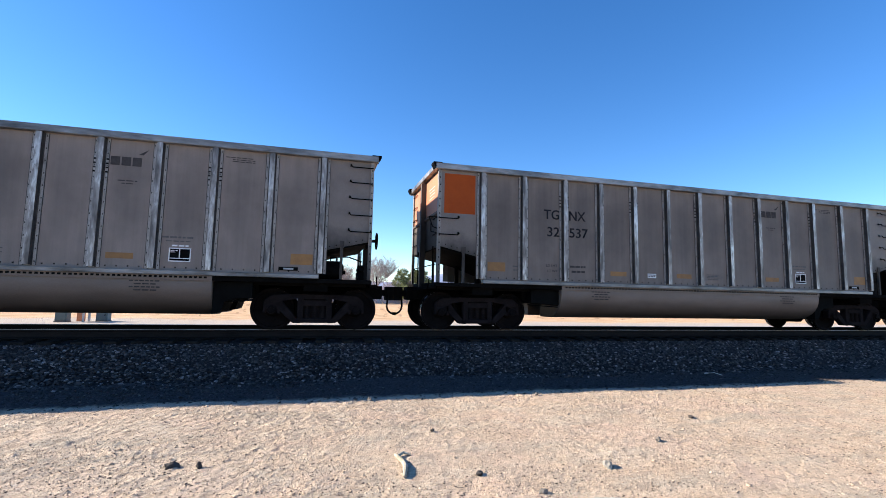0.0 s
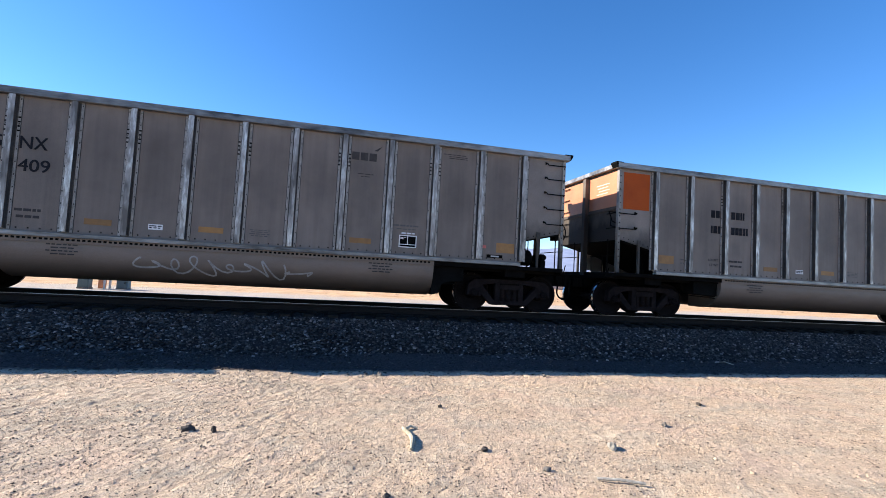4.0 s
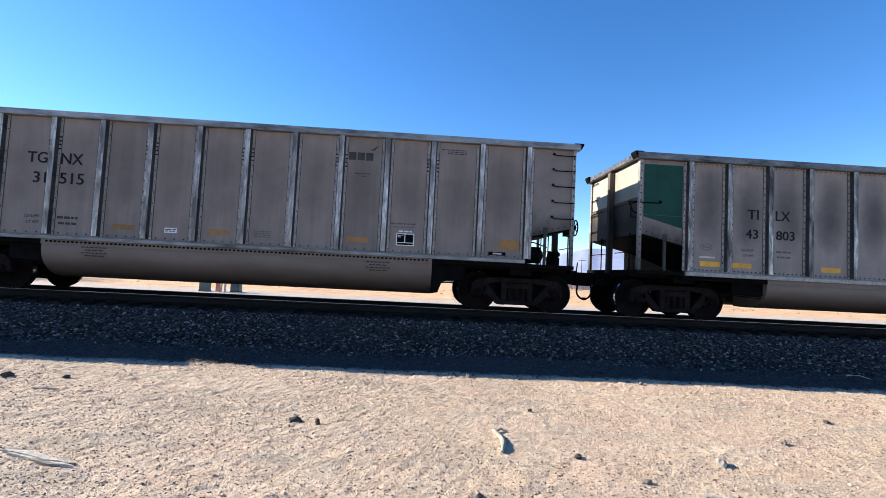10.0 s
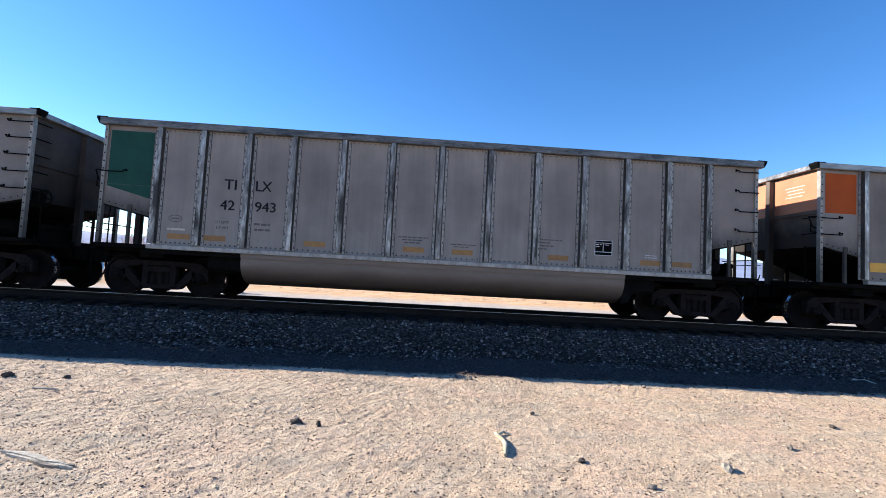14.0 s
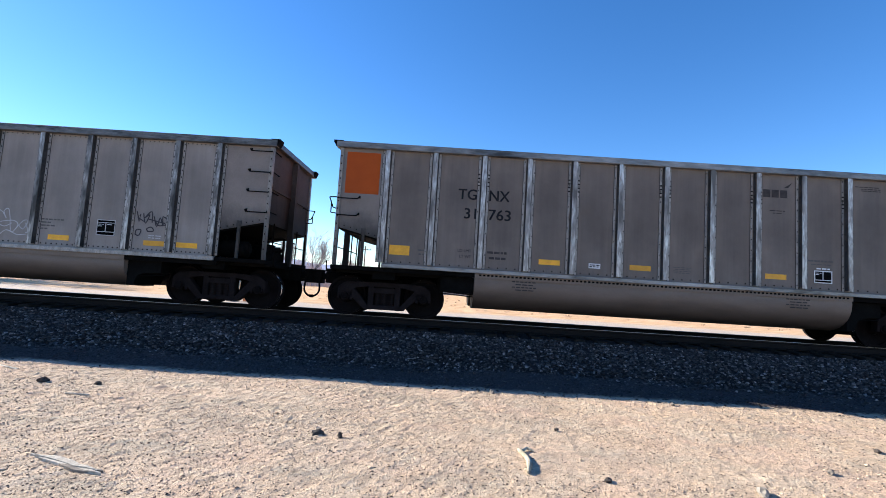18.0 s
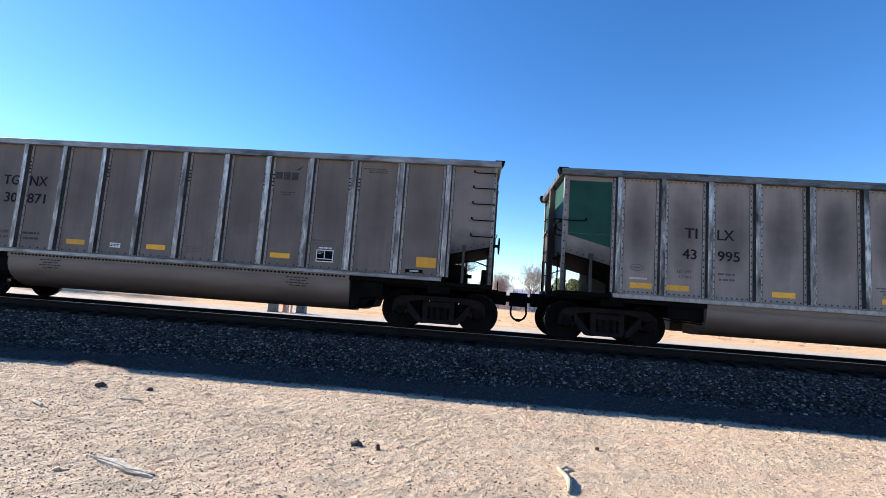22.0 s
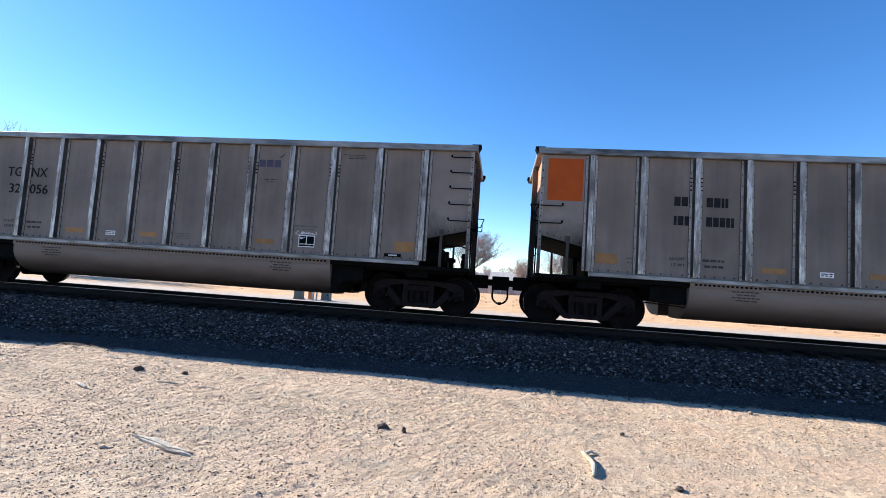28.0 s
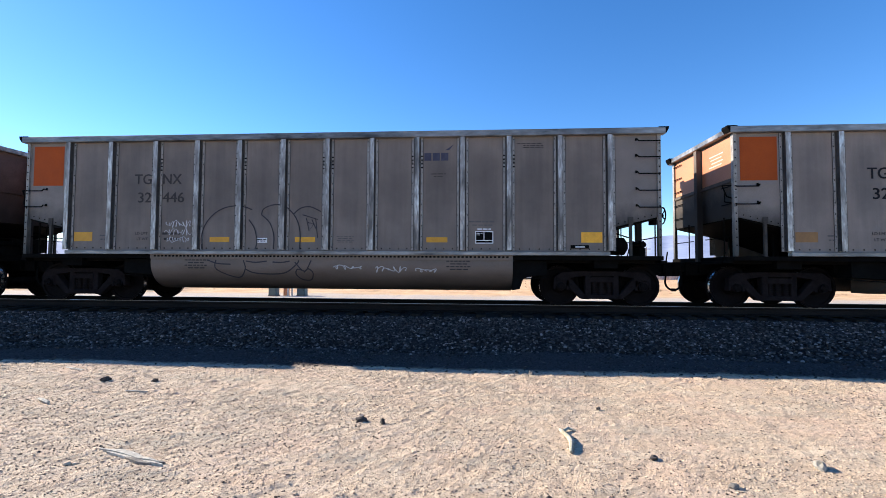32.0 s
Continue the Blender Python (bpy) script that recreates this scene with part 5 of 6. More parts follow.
        s = [[(4.41, 2.04), (4.48, 1.80), (4.50, 1.98), (4.44, 1.90), (4.58, 1.82)], flowing([(4.56, 2.0), (4.62, 1.78), (4.70, 1.98), (4.60, 1.90), (4.74, 2.05), (4.77, 1.80)]), flowing([(4.80, 1.95), (4.88, 1.72), (4.94, 1.92), (5.02, 1.74), (5.0, 1.95), (5.16, 1.82), (4.94, 1.74), (4.84, 1.84)]), [(4.66, 1.88), (5.06, 1.80)],
             flowing([(4.42, 1.52), (4.44, 1.62), (4.54, 1.62), (4.50, 1.50), (4.42, 1.52)]), flowing([(4.66, 1.66), (4.76, 1.70), (4.82, 1.62), (4.70, 1.60), (4.66, 1.66)])]
        sprayed(car, "dark_graffiti", s, 0.026, PURPLE_SPRAY, FACE, "dark sprayed scrawl")
    elif j == 23:
        sprayed(car, "small_graffiti", scrawl(3.25, 3.75, 1.66, 1.78, 21, 3), 0.02, WHITE_WORN, FACE - 0.003, "white scrawl by the stencil box")
    elif j == 26:
        s = [arc(-2.15, 1.45, 0.82, 0.80, 62, 195), flowing([(-1.84, 1.93), (-1.70, 1.72), (-1.64, 1.42), (-1.68, 1.25)]), flowing([(-1.54, 2.04), (-1.49, 2.18), (-1.25, 2.27), (-0.98, 2.23), (-0.73, 1.97), (-0.63, 1.65), (-0.63, 1.25)]),
             flowing([(-1.54, 2.04), (-1.34, 1.85), (-1.24, 1.56), (-1.25, 1.28)]), flowing([(-0.78, 2.06), (-0.62, 2.19), (-0.40, 2.22), (-0.15, 2.11)])]
        sprayed(car, "dark_graffiti", s, 0.026, PURPLE_SPRAY, FACE - 0.006, "thin dark violet sprayed outlines")
        s = [[(-0.58, 2.04), (-0.22, 1.93)], [(-0.49, 1.97), (-0.42, 1.67), (-0.31, 1.83), (-0.45, 1.86)], [(-0.27, 1.95), (-0.22, 1.51)], [(-0.36, 1.93), (-0.26, 1.72)]]
        sprayed(car, "dark_tag", s, 0.022, PURPLE_SPRAY, FACE - 0.004, "small dark sprayed tangle")
        t = [flowing([(-2.80, 1.0), (-2.55, 0.92), (-2.24, 0.905)]), flowing([(-2.59, 1.0), (-2.58, 0.78), (-2.10, 0.60), (-1.90, 0.80), (-1.94, 1.0)]), flowing([(-1.90, 0.80), (-1.70, 0.71), (-1.25, 0.685), (-0.94, 0.73), (-0.69, 0.91), (-0.64, 1.0)]),
             flowing([(-0.51, 0.75), (-0.67, 0.80), (-0.72, 0.685), (-0.60, 0.57), (-0.40, 0.556), (-0.32, 0.71), (-0.42, 0.81), (-0.53, 0.73)]), flowing([(-0.73, 0.96), (-0.51, 0.75), (-0.35, 1.0)]), flowing([(-1.88, 0.98), (-1.65, 0.95), (-1.38, 0.98)]), flowing([(-1.25, 0.96), (-1.05, 0.95), (-0.85, 0.98)])]
        sprayed(car, "tub_graffiti", t, 0.028, PURPLE_SPRAY, TUB_Y, "dark violet sprayed loops on the tub")
        sprayed(car, "tub_scrawl", scrawl(0.15, 0.85, 0.80, 0.90, 31, 5) + scrawl(1.1, 1.85, 0.74, 0.88, 32, 7) + scrawl(2.05, 2.5, 0.74, 0.84, 33, 4), 0.018, WHITE_WORN, TUB_Y, "small white scrawl on the tub")
        sprayed(car, "small_graffiti", scrawl(-3.84, -3.22, 1.74, 1.92, 41, 9) + scrawl(-3.84, -3.24, 1.56, 1.74, 42, 8) + scrawl(-3.82, -3.25, 1.40, 1.54, 43, 8), 0.012, WHITE_WORN, FACE, "small white scrawl")
    elif j == 21:
        sprayed(car, "dark_graffiti", [arc(-3.6, 1.83, 0.16, 0.08, 0, 340), arc(-3.55, 1.78, 0.12, 0.1, 0, 300), arc(-3.66, 1.8, 0.1, 0.1, 30, 360)], 0.035, PALE_INK, FACE - 0.002, "small grey sprayed blot")
    elif j == 25:
        sprayed(car, "tub_graffiti", scrawl(-0.9, 0.5, 0.8, 1.0, 51, 5) + scrawl(2.0, 2.4, 0.8, 0.95, 52, 3), 0.045, FAINT_GREEN, TUB_Y, "faint green scrawl on the tub")


T_MARK, G_MARK = ("TG", "NX"), ("GG", "PX")
# from the front of the train back: lettering, number, paint, reflectors (True faded, False fresh, None mixed, 2 one fresh)
CARS = {
    -2: (T_MARK, None, True), -1: (T_MARK, ("32", "537"), True), 0: (T_MARK, ("31", "839"), True), 1: (T_MARK, ("30", "532"), 2), 2: (T_MARK, None, True), 3: (T_MARK, ("31", "409"), None),
    4: (G_MARK, ("120", "271"), True), 5: (G_MARK, ("71", "25"), False), 6: (T_MARK, ("32", "030"), True), 7: ("TI", ("43", "803"), False), 8: (T_MARK, ("31", "515"), True), 9: (T_MARK, ("30", "606"), False),
    10: (T_MARK, ("31", "564"), False), 11: ("TI", ("42", "943"), True), 12: (T_MARK, None, True), 13: (T_MARK, ("31", "162"), True), 14: (T_MARK, ("31", "763"), False), 15: ("TI", ("44", "505"), False),
    16: (T_MARK, ("32", "482"), True), 17: ("TI", ("43", "995"), False), 18: (T_MARK, ("30", "871"), False), 19: (T_MARK, ("30", "697"), True), 20: (T_MARK, ("31", "085"), True), 21: (T_MARK, ("30", "858"), False),
    22: (T_MARK, None, True), 23: (T_MARK, ("32", "056"), True), 24: ("TI", ("42", "728"), True), 25: (T_MARK, ("32", "728"), True), 26: (T_MARK, ("32", "446"), False), 27: (T_MARK, None, True), 28: (T_MARK, None, True),
}
# where the middle of car 0 stands on the track, second by second
RUN = [(0, -6.378), (1, 6.852), (2, 20.044), (5, 59.691), (6, 72.868), (7, 85.870), (8, 99.266), (9, 112.420), (10, 125.410), (11, 138.615), (12, 152.002), (13, 165.003), (14, 178.178), (17, 217.784), (18, 231.241), (19, 244.240), (20, 257.500), (21, 270.771), (22, 284.006), (23, 297.337), (24, 310.639), (25, 323.936), (26, 337.253), (29, 377.206), (30, 390.516), (31, 403.836), (32, 417.177)]
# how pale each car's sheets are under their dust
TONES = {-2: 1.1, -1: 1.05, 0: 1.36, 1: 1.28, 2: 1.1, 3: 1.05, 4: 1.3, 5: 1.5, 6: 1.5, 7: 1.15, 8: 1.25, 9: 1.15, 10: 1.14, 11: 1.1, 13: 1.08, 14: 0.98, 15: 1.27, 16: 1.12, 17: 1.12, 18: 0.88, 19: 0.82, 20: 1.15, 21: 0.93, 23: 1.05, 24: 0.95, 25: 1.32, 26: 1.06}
train = {}


def make_train():
    proto = {}
    for j, (mark, number, worn) in CARS.items():
        style = ("sooty" if j in (7, 17) else "banded") if mark == "TI" else "riveted"
        at = TRACK @ pose(RUN[0][1] - PITCH * j, 0, RAIL_Z)
        if style not in proto:
            car = proto[style] = make_car(style)
            bare = copy_thing(car, at)
            proto[style] = bare
            car.matrix_basis = at
        else:
            car = copy_thing(proto[style], at)
        train[j] = car
        if style != "riveted":
            tagged(car, ("sooty" if style == "sooty" else "dusty") + " grey aluminium coal gondola with dark green corner panels", "freight car", "cars of the coal train")
        else:
            colour = "red" if mark is G_MARK else "orange"
            tagged(car, "dusty grey aluminium coal gondola with %s corner panels, tan belly" % colour, "freight car", "cars of the coal train")
    return proto


def dress_train():
    for j, (mark, number, worn) in CARS.items():
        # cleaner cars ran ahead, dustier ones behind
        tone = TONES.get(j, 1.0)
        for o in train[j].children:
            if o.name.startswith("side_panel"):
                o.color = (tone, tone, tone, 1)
        if mark == "TI":
            dress_banded(train[j], number, worn)
        else:
            dress_riveted(train[j], mark, number, RED if mark is G_MARK else ORANGE, "red" if mark is G_MARK else "orange", worn, j in (3, 4))
        graffiti(train[j], j)


spare = make_train()
for ob in spare.values():
    for o in (*ob.children_recursive, ob):
        bpy.data.objects.remove(o)
dress_train()


# ---- small things on the dirt ----
def make_grit():
    g = np.random.default_rng(21)
    tan = stone_material("tan_grit", (0.32, 0.228, 0.158), (0.67, 0.51, 0.37), 1.15)
    dark = stone_material("dark_pebble", (0.035, 0.027, 0.022), (0.13, 0.10, 0.08), 1.6)

    def scatter(name, n, lo, hi, material, seed, label, power=1.0):
        y = 2.3 + 5.3 * g.random(n) ** power
        x = (g.random(n) - 0.5) * (8.0 + y * 2.1) + 0.3
        size = lo + (hi - lo) * g.random(n) ** 3
        # loose stones gather in patches between smooth wheel tracks
        keep = g.random(n) < np.clip(2.0 * value_noise(x * 0.7, y, 0.75, 6) - 0.15, 0.35, 1)
        keep &= y < 7.2 + 0.0134 * x + 0.12 * (value_noise(x, y, 0.4, 8) - 0.5)
        x, y, size = x[keep], y[keep], size[keep]
        ob = rubble(name, x, y, relief(x, y) + size * 0.13, size, material, seed, 0.5)
        tagged(ob, label, "grit", kind="stuff")
    scatter("grit", 85000, 0.005, 0.016, tan, 31, "loose tan grit on the dirt", 0.95)
    scatter("pebbles", 44000, 0.005, 0.016, dark, 32, "loose dark brown pebbles on the dirt", 0.8)
    scatter("clods", 240, 0.02, 0.04, tan, 33, "dry tan clods of dirt", 1.0)


make_grit()
ROCK = surface("grey_brown_rock", (0.09, 0.08, 0.07), (0.26, 0.225, 0.19), 0.9, 0.0, 14, 90, 0.9, 0.01)
TAN_ROCK = surface("grey_tan_rock", (0.20, 0.18, 0.15), (0.42, 0.38, 0.32), 0.9, 0.0, 14, 90, 0.9, 0.01)
DARK_ROCK = surface("dark_rock", (0.025, 0.021, 0.019), (0.08, 0.066, 0.058), 0.9, 0.0, 14, 90, 0.9, 0.01)
GREY_WOOD = surface("grey_split_wood", (0.07, 0.058, 0.048), (0.26, 0.225, 0.19), 0.85, 0.0, 6, 50, 0.8, 0.006, (4, 0.6, 4))
BLEACHED = surface("bleached_wood", (0.24, 0.21, 0.17), (0.62, 0.57, 0.49), 0.85, 0.0, 6, 50, 0.8, 0.006, (4, 0.6, 4))


def make_rock(x, y, size, material, seed, label, flat=0.6):
    r = random.Random(seed)
    bm = bmesh.new()
    bmesh.ops.create_icosphere(bm, subdivisions=2, radius=1)
    for v in bm.verts:
        k = 0.75 + 0.5 * noise.noise(v.co * 1.3 + Vector((seed * 3.1, 0, 0))) + r.uniform(-0.07, 0.07)
        v.co = Vector((v.co.x * size[0] * k, v.co.y * size[1] * k, v.co.z * size[2] * k))
    z = float(relief(np.array([x]), np.array([y]))[0])
    ob = thing("rock", label, "rock", "", "", pose(x, y, z + size[2] * 0.45, 0, 0, r.uniform(0, 90)), bm, material)
    return ob


ROCKS = [
    (-1.22, 4.78, (0.085, 0.045, 0.04), DARK_ROCK, "dark flat rock lying on the sandy dirt"),
    (-0.98, 4.70, (0.03, 0.03, 0.045), DARK_ROCK, "small dark upright rock on the dirt"),
    (2.75, 4.08, (0.085, 0.06, 0.055), TAN_ROCK, "grey-green angular rock casting a shadow on dirt"),
    (-5.19, 6.08, (0.08, 0.06, 0.055), DARK_ROCK, "dark brown rock on the sandy dirt"),
    (-4.5, 6.12, (0.05, 0.04, 0.035), DARK_ROCK, "small dark rock on the sandy dirt"),
    (0.76, 7.13, (0.06, 0.05, 0.05), ROCK, "grey-brown stone at the edge of the cinders"),
    (3.45, 7.08, (0.045, 0.04, 0.04), ROCK, "small grey-brown stone near the cinders"),
    (4.97, 5.45, (0.06, 0.04, 0.035), DARK_ROCK, "flat dark stone on the sandy dirt"),
    (1.33, 5.43, (0.035, 0.03, 0.03), DARK_ROCK, "small dark stone on the sandy dirt"),
    (1.47, 4.14, (0.05, 0.04, 0.03), DARK_ROCK, "dark crumbled stone on the sandy dirt"),
    (3.79, 4.65, (0.05, 0.035, 0.03), ROCK, "grey stone on the sandy dirt"),
    (0.49, 3.35, (0.04, 0.03, 0.03), DARK_ROCK, "small dark stone near the camera"),
    (1.87, 3.66, (0.05, 0.035, 0.03), ROCK, "small grey stone on the sandy dirt"),
]
for i, (x, y, size, material, label) in enumerate(ROCKS):
    make_rock(x, y, size, material, i + 1, label)


ROOT = surface("weathered_root_wood", (0.20, 0.175, 0.12), (0.60, 0.54, 0.42), 0.85, 0.0, 8, 60, 0.8, 0.006)


def make_stick():
    """A bleached, bent root that points at the camera."""
    bm = bmesh.new()
    pts = [(0.79, 4.72, 0.02), (0.805, 4.62, 0.026), (0.83, 4.50, 0.030), (0.835, 4.38, 0.030), (0.815, 4.27, 0.026), (0.79, 4.16, 0.018)]
    rad = [0.014, 0.022, 0.021, 0.024, 0.022, 0.012]
    for (p, q), (a, b) in zip(zip(pts, pts[1:]), zip(rad, rad[1:])):
        rod(bm, p, q, a, b, 9)
    rod(bm, (0.80, 4.64, 0.03), (0.87, 4.73, 0.035), 0.018, 0.014, 7)
    rod(bm, (0.87, 4.73, 0.035), (0.94, 4.70, 0.02), 0.014, 0.010, 7)
    thing("root", "bleached crooked root lying on the sandy dirt", "stick", bm=bm, material=ROOT, smooth=True)


def make_splinter():
    """A flat weathered piece of board, broken to a point."""
    r = random.Random(12)
    # slivers side by side, each with its own ends: where along the board, how far across it, and its top
    slivers = [(0.00, 0.62, -0.018, 0.036), (0.08, 0.92, 0.004, 0.042), (0.16, 1.00, 0.024, 0.030), (0.05, 0.50, -0.036, 0.022), (0.45, 0.86, 0.040, 0.024), (0.62, 0.97, -0.014, 0.020)]
    board = None
    for u0, u1, off, top in slivers:
        bm = bmesh.new()
        n, rings = 7, []
        for k in range(n):
            u = u0 + (u1 - u0) * k / (n - 1)
            w = 0.021 * math.sin(math.pi * (0.03 + 0.94 * k / (n - 1))) ** 0.8 + r.uniform(-0.002, 0.002)
            c = Vector((-3.29 + 0.77 * u, 3.81 - 0.18 * u, 0)) + Vector((0.21, 0.98, 0)) * (0.02 * math.sin(u * 5) - off)
            z = 0.7 * top + r.uniform(-0.006, 0.006)
            rings.append([bm.verts.new(c + Vector((0.21 * w * s_, 0.98 * w * s_, h))) for s_, h in ((-1, -0.004), (-1, z * 0.9), (0, z), (1, z * 0.96), (1, -0.004))])
        for p, q in zip(rings, rings[1:]):
            for i in range(5):
                bm.faces.new((p[i], p[(i + 1) % 5], q[(i + 1) % 5], q[i]))
        bm.faces.new(rings[0][::-1]), bm.faces.new(rings[-1])
        if board is None:
            board = thing("broken_board", "flat bleached splintered piece of board on the dirt", "wood", bm=bm, material=BLEACHED)
        else:
            part("sliver", bm, GREY_WOOD if top < 0.025 else BLEACHED, board)


def make_twigs():
    for pts, r in (([(-6.44, 6.76, 0.02), (-6.22, 6.66, 0.03), (-6.03, 6.61, 0.02)], 0.016), ([(-5.23, 5.15, 0.02), (-5.1, 5.07, 0.035), (-4.99, 5.03, 0.02)], 0.018), ([(-4.5, 5.60, 0.02), (-4.36, 5.58, 0.025), (-4.2, 5.59, 0.02)], 0.009), ([(2.2, 3.43, 0.02), (2.36, 3.37, 0.03), (2.55, 3.30, 0.02)], 0.012), ([(8.1, 8.5, 0.03), (8.22, 8.36, 0.07), (8.28, 8.2, 0.04)], 0.008)):
        bm = bmesh.new()
        pipe(bm, pts, r, 6)
        thing("twig", "thin dry twig lying on the dirt", "twig", bm=bm, material=BLEACHED)


make_stick()
make_splinter()
make_twigs()


# ---- beyond the track ----
def polar(az, dist):
    return dist * math.sin(radians(az)), dist * math.cos(radians(az))


def limbs(segments, name, material, sides=5):
    """Tapered pieces of branch, all in one mesh."""
    p, q = np.array([s[0] for s in segments]), np.array([s[1] for s in segments])
    r0, r1 = np.array([s[2] for s in segments]), np.array([s[3] for s in segments])
    d = q - p
    d /= np.linalg.norm(d, axis=1)[:, None] + 1e-9
    up = np.where(np.abs(d[:, 2:3]) > 0.9, np.array([[1.0, 0, 0]]), np.array([[0, 0, 1.0]]))
    u = np.cross(d, up)
    u /= np.linalg.norm(u, axis=1)[:, None]
    w = np.cross(d, u)
    a = np.arange(sides) * math.tau / sides
    ring = u[:, None] * np.cos(a)[None, :, None] + w[:, None] * np.sin(a)[None, :, None]
    v = np.concatenate([p[:, None] + ring * r0[:, None, None], q[:, None] + ring * r1[:, None, None]], 1).reshape(-1, 3)
    k = np.arange(sides)
    f = np.stack([k, (k + 1) % sides, (k + 1) % sides + sides, k + sides], 1)
    f = (f[None] + (2 * sides * np.arange(len(p)))[:, None, None]).reshape(-1, 4)
    return from_arrays(name, v, f, material)


def grow_tree(height, spread_, seed, depth=6, trunk=0.24, forks=3):
    r = random.Random(seed)
    thick, thin, tips = [], [], []

    def branch(p, d, length, rad, level):
        n = 3
        for k in range(n):
            d = (d + Vector((r.uniform(-1, 1), r.uniform(-1, 1), r.uniform(-0.5, 0.8))) * 0.16).normalized()
            q = p + d * length / n
            (thick if level < 2 else thin).append((tuple(p), tuple(q), rad * (1 - 0.12 * k), rad * (1 - 0.12 * (k + 1))))
            p = q
            if level and k < n - 1 and level < depth and r.random() < 0.62:
                side = (d + Vector((r.uniform(-1, 1), r.uniform(-1, 1), r.uniform(-0.2, 0.6)))).normalized()
                branch(p, side, length * r.uniform(0.45, 0.7), rad * 0.5, level + 1)
        if level >= depth:
            tips.append(p.copy())
            return
        for k in range(forks if level < 2 else 2 + (level == 3)):
            side = (d * 0.9 + Vector((r.uniform(-1, 1) * spread_, r.uniform(-1, 1) * spread_, r.uniform(-0.1, 0.7)))).normalized()
            branch(p, side, length * r.uniform(0.70, 0.90), rad * 0.56, level + 1)
    branch(Vector((0, 0, -0.1)), Vector((0, 0, 1)), 1.0, trunk / height * 4, 0)
    top = max(s[1][2] for s in thick + thin)
    k = height / top
    scale = lambda s: [(tuple(np.array(a) * k), tuple(np.array(b) * k), x * k, y * k) for a, b, x, y in s]
    return scale(thick), scale(thin), [t * k for t in tips]


BARK = surface("grey_bark", (0.05, 0.042, 0.038), (0.13, 0.105, 0.095), 0.9, 0.0, 3, 20, 0.6, 0.02)
DARK_TWIG = surface("dark_bare_twigs", (0.12, 0.096, 0.098), (0.30, 0.248, 0.25), 0.9, 0.0, 3, 20, 0.0)
TWIG = surface("bare_twigs", (0.22, 0.185, 0.18), (0.44, 0.375, 0.37), 0.9, 0.0, 3, 20, 0.0)


def bare_tree(az, dist, height, seed, label, spread_=0.9, depth=6, trunk=0.24, leaf=None, twigs=None):
    x, y = polar(az, dist)
    tree = thing("tree", label, "tree", m=pose(x, y, 0, 0, 0, seed * 40))
    thick, thin, tips = grow_tree(height, spread_, seed, depth, trunk)
    thin = [(a, b, max(c, 0.014), max(e, 0.010)) for a, b, c, e in thin]
    part("trunk", limbs(thick, "trunk", BARK, 7), None, tree)
    part("crown", limbs(thin, "crown", twigs or TWIG, 4), None, tree, "bare branching twigs")
    if leaf:
        g = np.random.default_rng(seed)
        pts = np.array([tuple(t) for t in tips])
        pts = np.repeat(pts, 3, 0) + g.normal(0, 0.22, (len(pts) * 3, 3))
        part("leaves", leaf_mesh("leaves", pts, 0.11, leaf, seed), None, tree, "sparse dry pale leaves")
    return tree


def leaf_mesh(name, pts, size, material, seed):
    g = np.random.default_rng(seed + 99)
    n = len(pts)
    a, b = g.normal(size=(n, 3)), g.normal(size=(n, 3))
    a /= np.linalg.norm(a, axis=1)[:, None]
    b -= a * (a * b).sum(1)[:, None]
    b /= np.linalg.norm(b, axis=1)[:, None]
    s = (size * g.uniform(0.6, 1.3, n))[:, None]
    v = np.stack([pts - a * s, pts + b * s * 0.55, pts + a * s, pts - b * s * 0.55], 1).reshape(-1, 3)
    f = np.arange(4 * n).reshape(-1, 4)
    return from_arrays(name, v, f, material)


def leaf_material(name, dark, light):
    m, nt, b = shell(name)
    ge = nt.nodes.new("ShaderNodeNewGeometry")
    nt.links.new(ramp(nt, ge.outputs["Random Per Island"], ((0.1, dark), (0.9, light))), b.inputs["Base Color"])
    b.inputs["Roughness"].default_value = 0.7
    return m


def evergreen(az, dist, height, width, seed):
    x, y = polar(az, dist)
    bush = thing("tree", "broad dark green evergreen tree at the field's far edge", "tree", m=pose(x, y, 0))
    g = np.random.default_rng(seed)
    thick, thin, tips = grow_tree(height * 0.8, 1.1, seed, 4, 0.4)
    part("trunk", limbs(thick + thin, "trunk", BARK, 5), None, bush)
    lobes = []
    for k in range(26):
        a, h = g.uniform(0, math.tau), g.uniform(0.12, 0.86)
        rr = width / 2 * g.uniform(0.25, 0.85) * math.sqrt(max(0.05, 1 - (h - 0.35) ** 2 * 2.2))
        lobes.append((rr * math.cos(a), rr * math.sin(a), h * height, g.uniform(0.55, 1.15)))
    pts = []
    for lx, ly, lz, lr in lobes:
        d = g.normal(size=(420, 3))
        d /= np.linalg.norm(d, axis=1)[:, None]
        pts.append(np.array([lx, ly, lz]) + d * lr * (0.6 + 0.5 * g.random((420, 1))) * np.array([1.15, 1.15, 0.8]))
    part("crown", leaf_mesh("crown", np.concatenate(pts), 0.13, leaf_material("evergreen_leaves", (0.06, 0.085, 0.03), (0.24, 0.26, 0.10)), seed), None, bush, "dense uneven crown of small leaves")


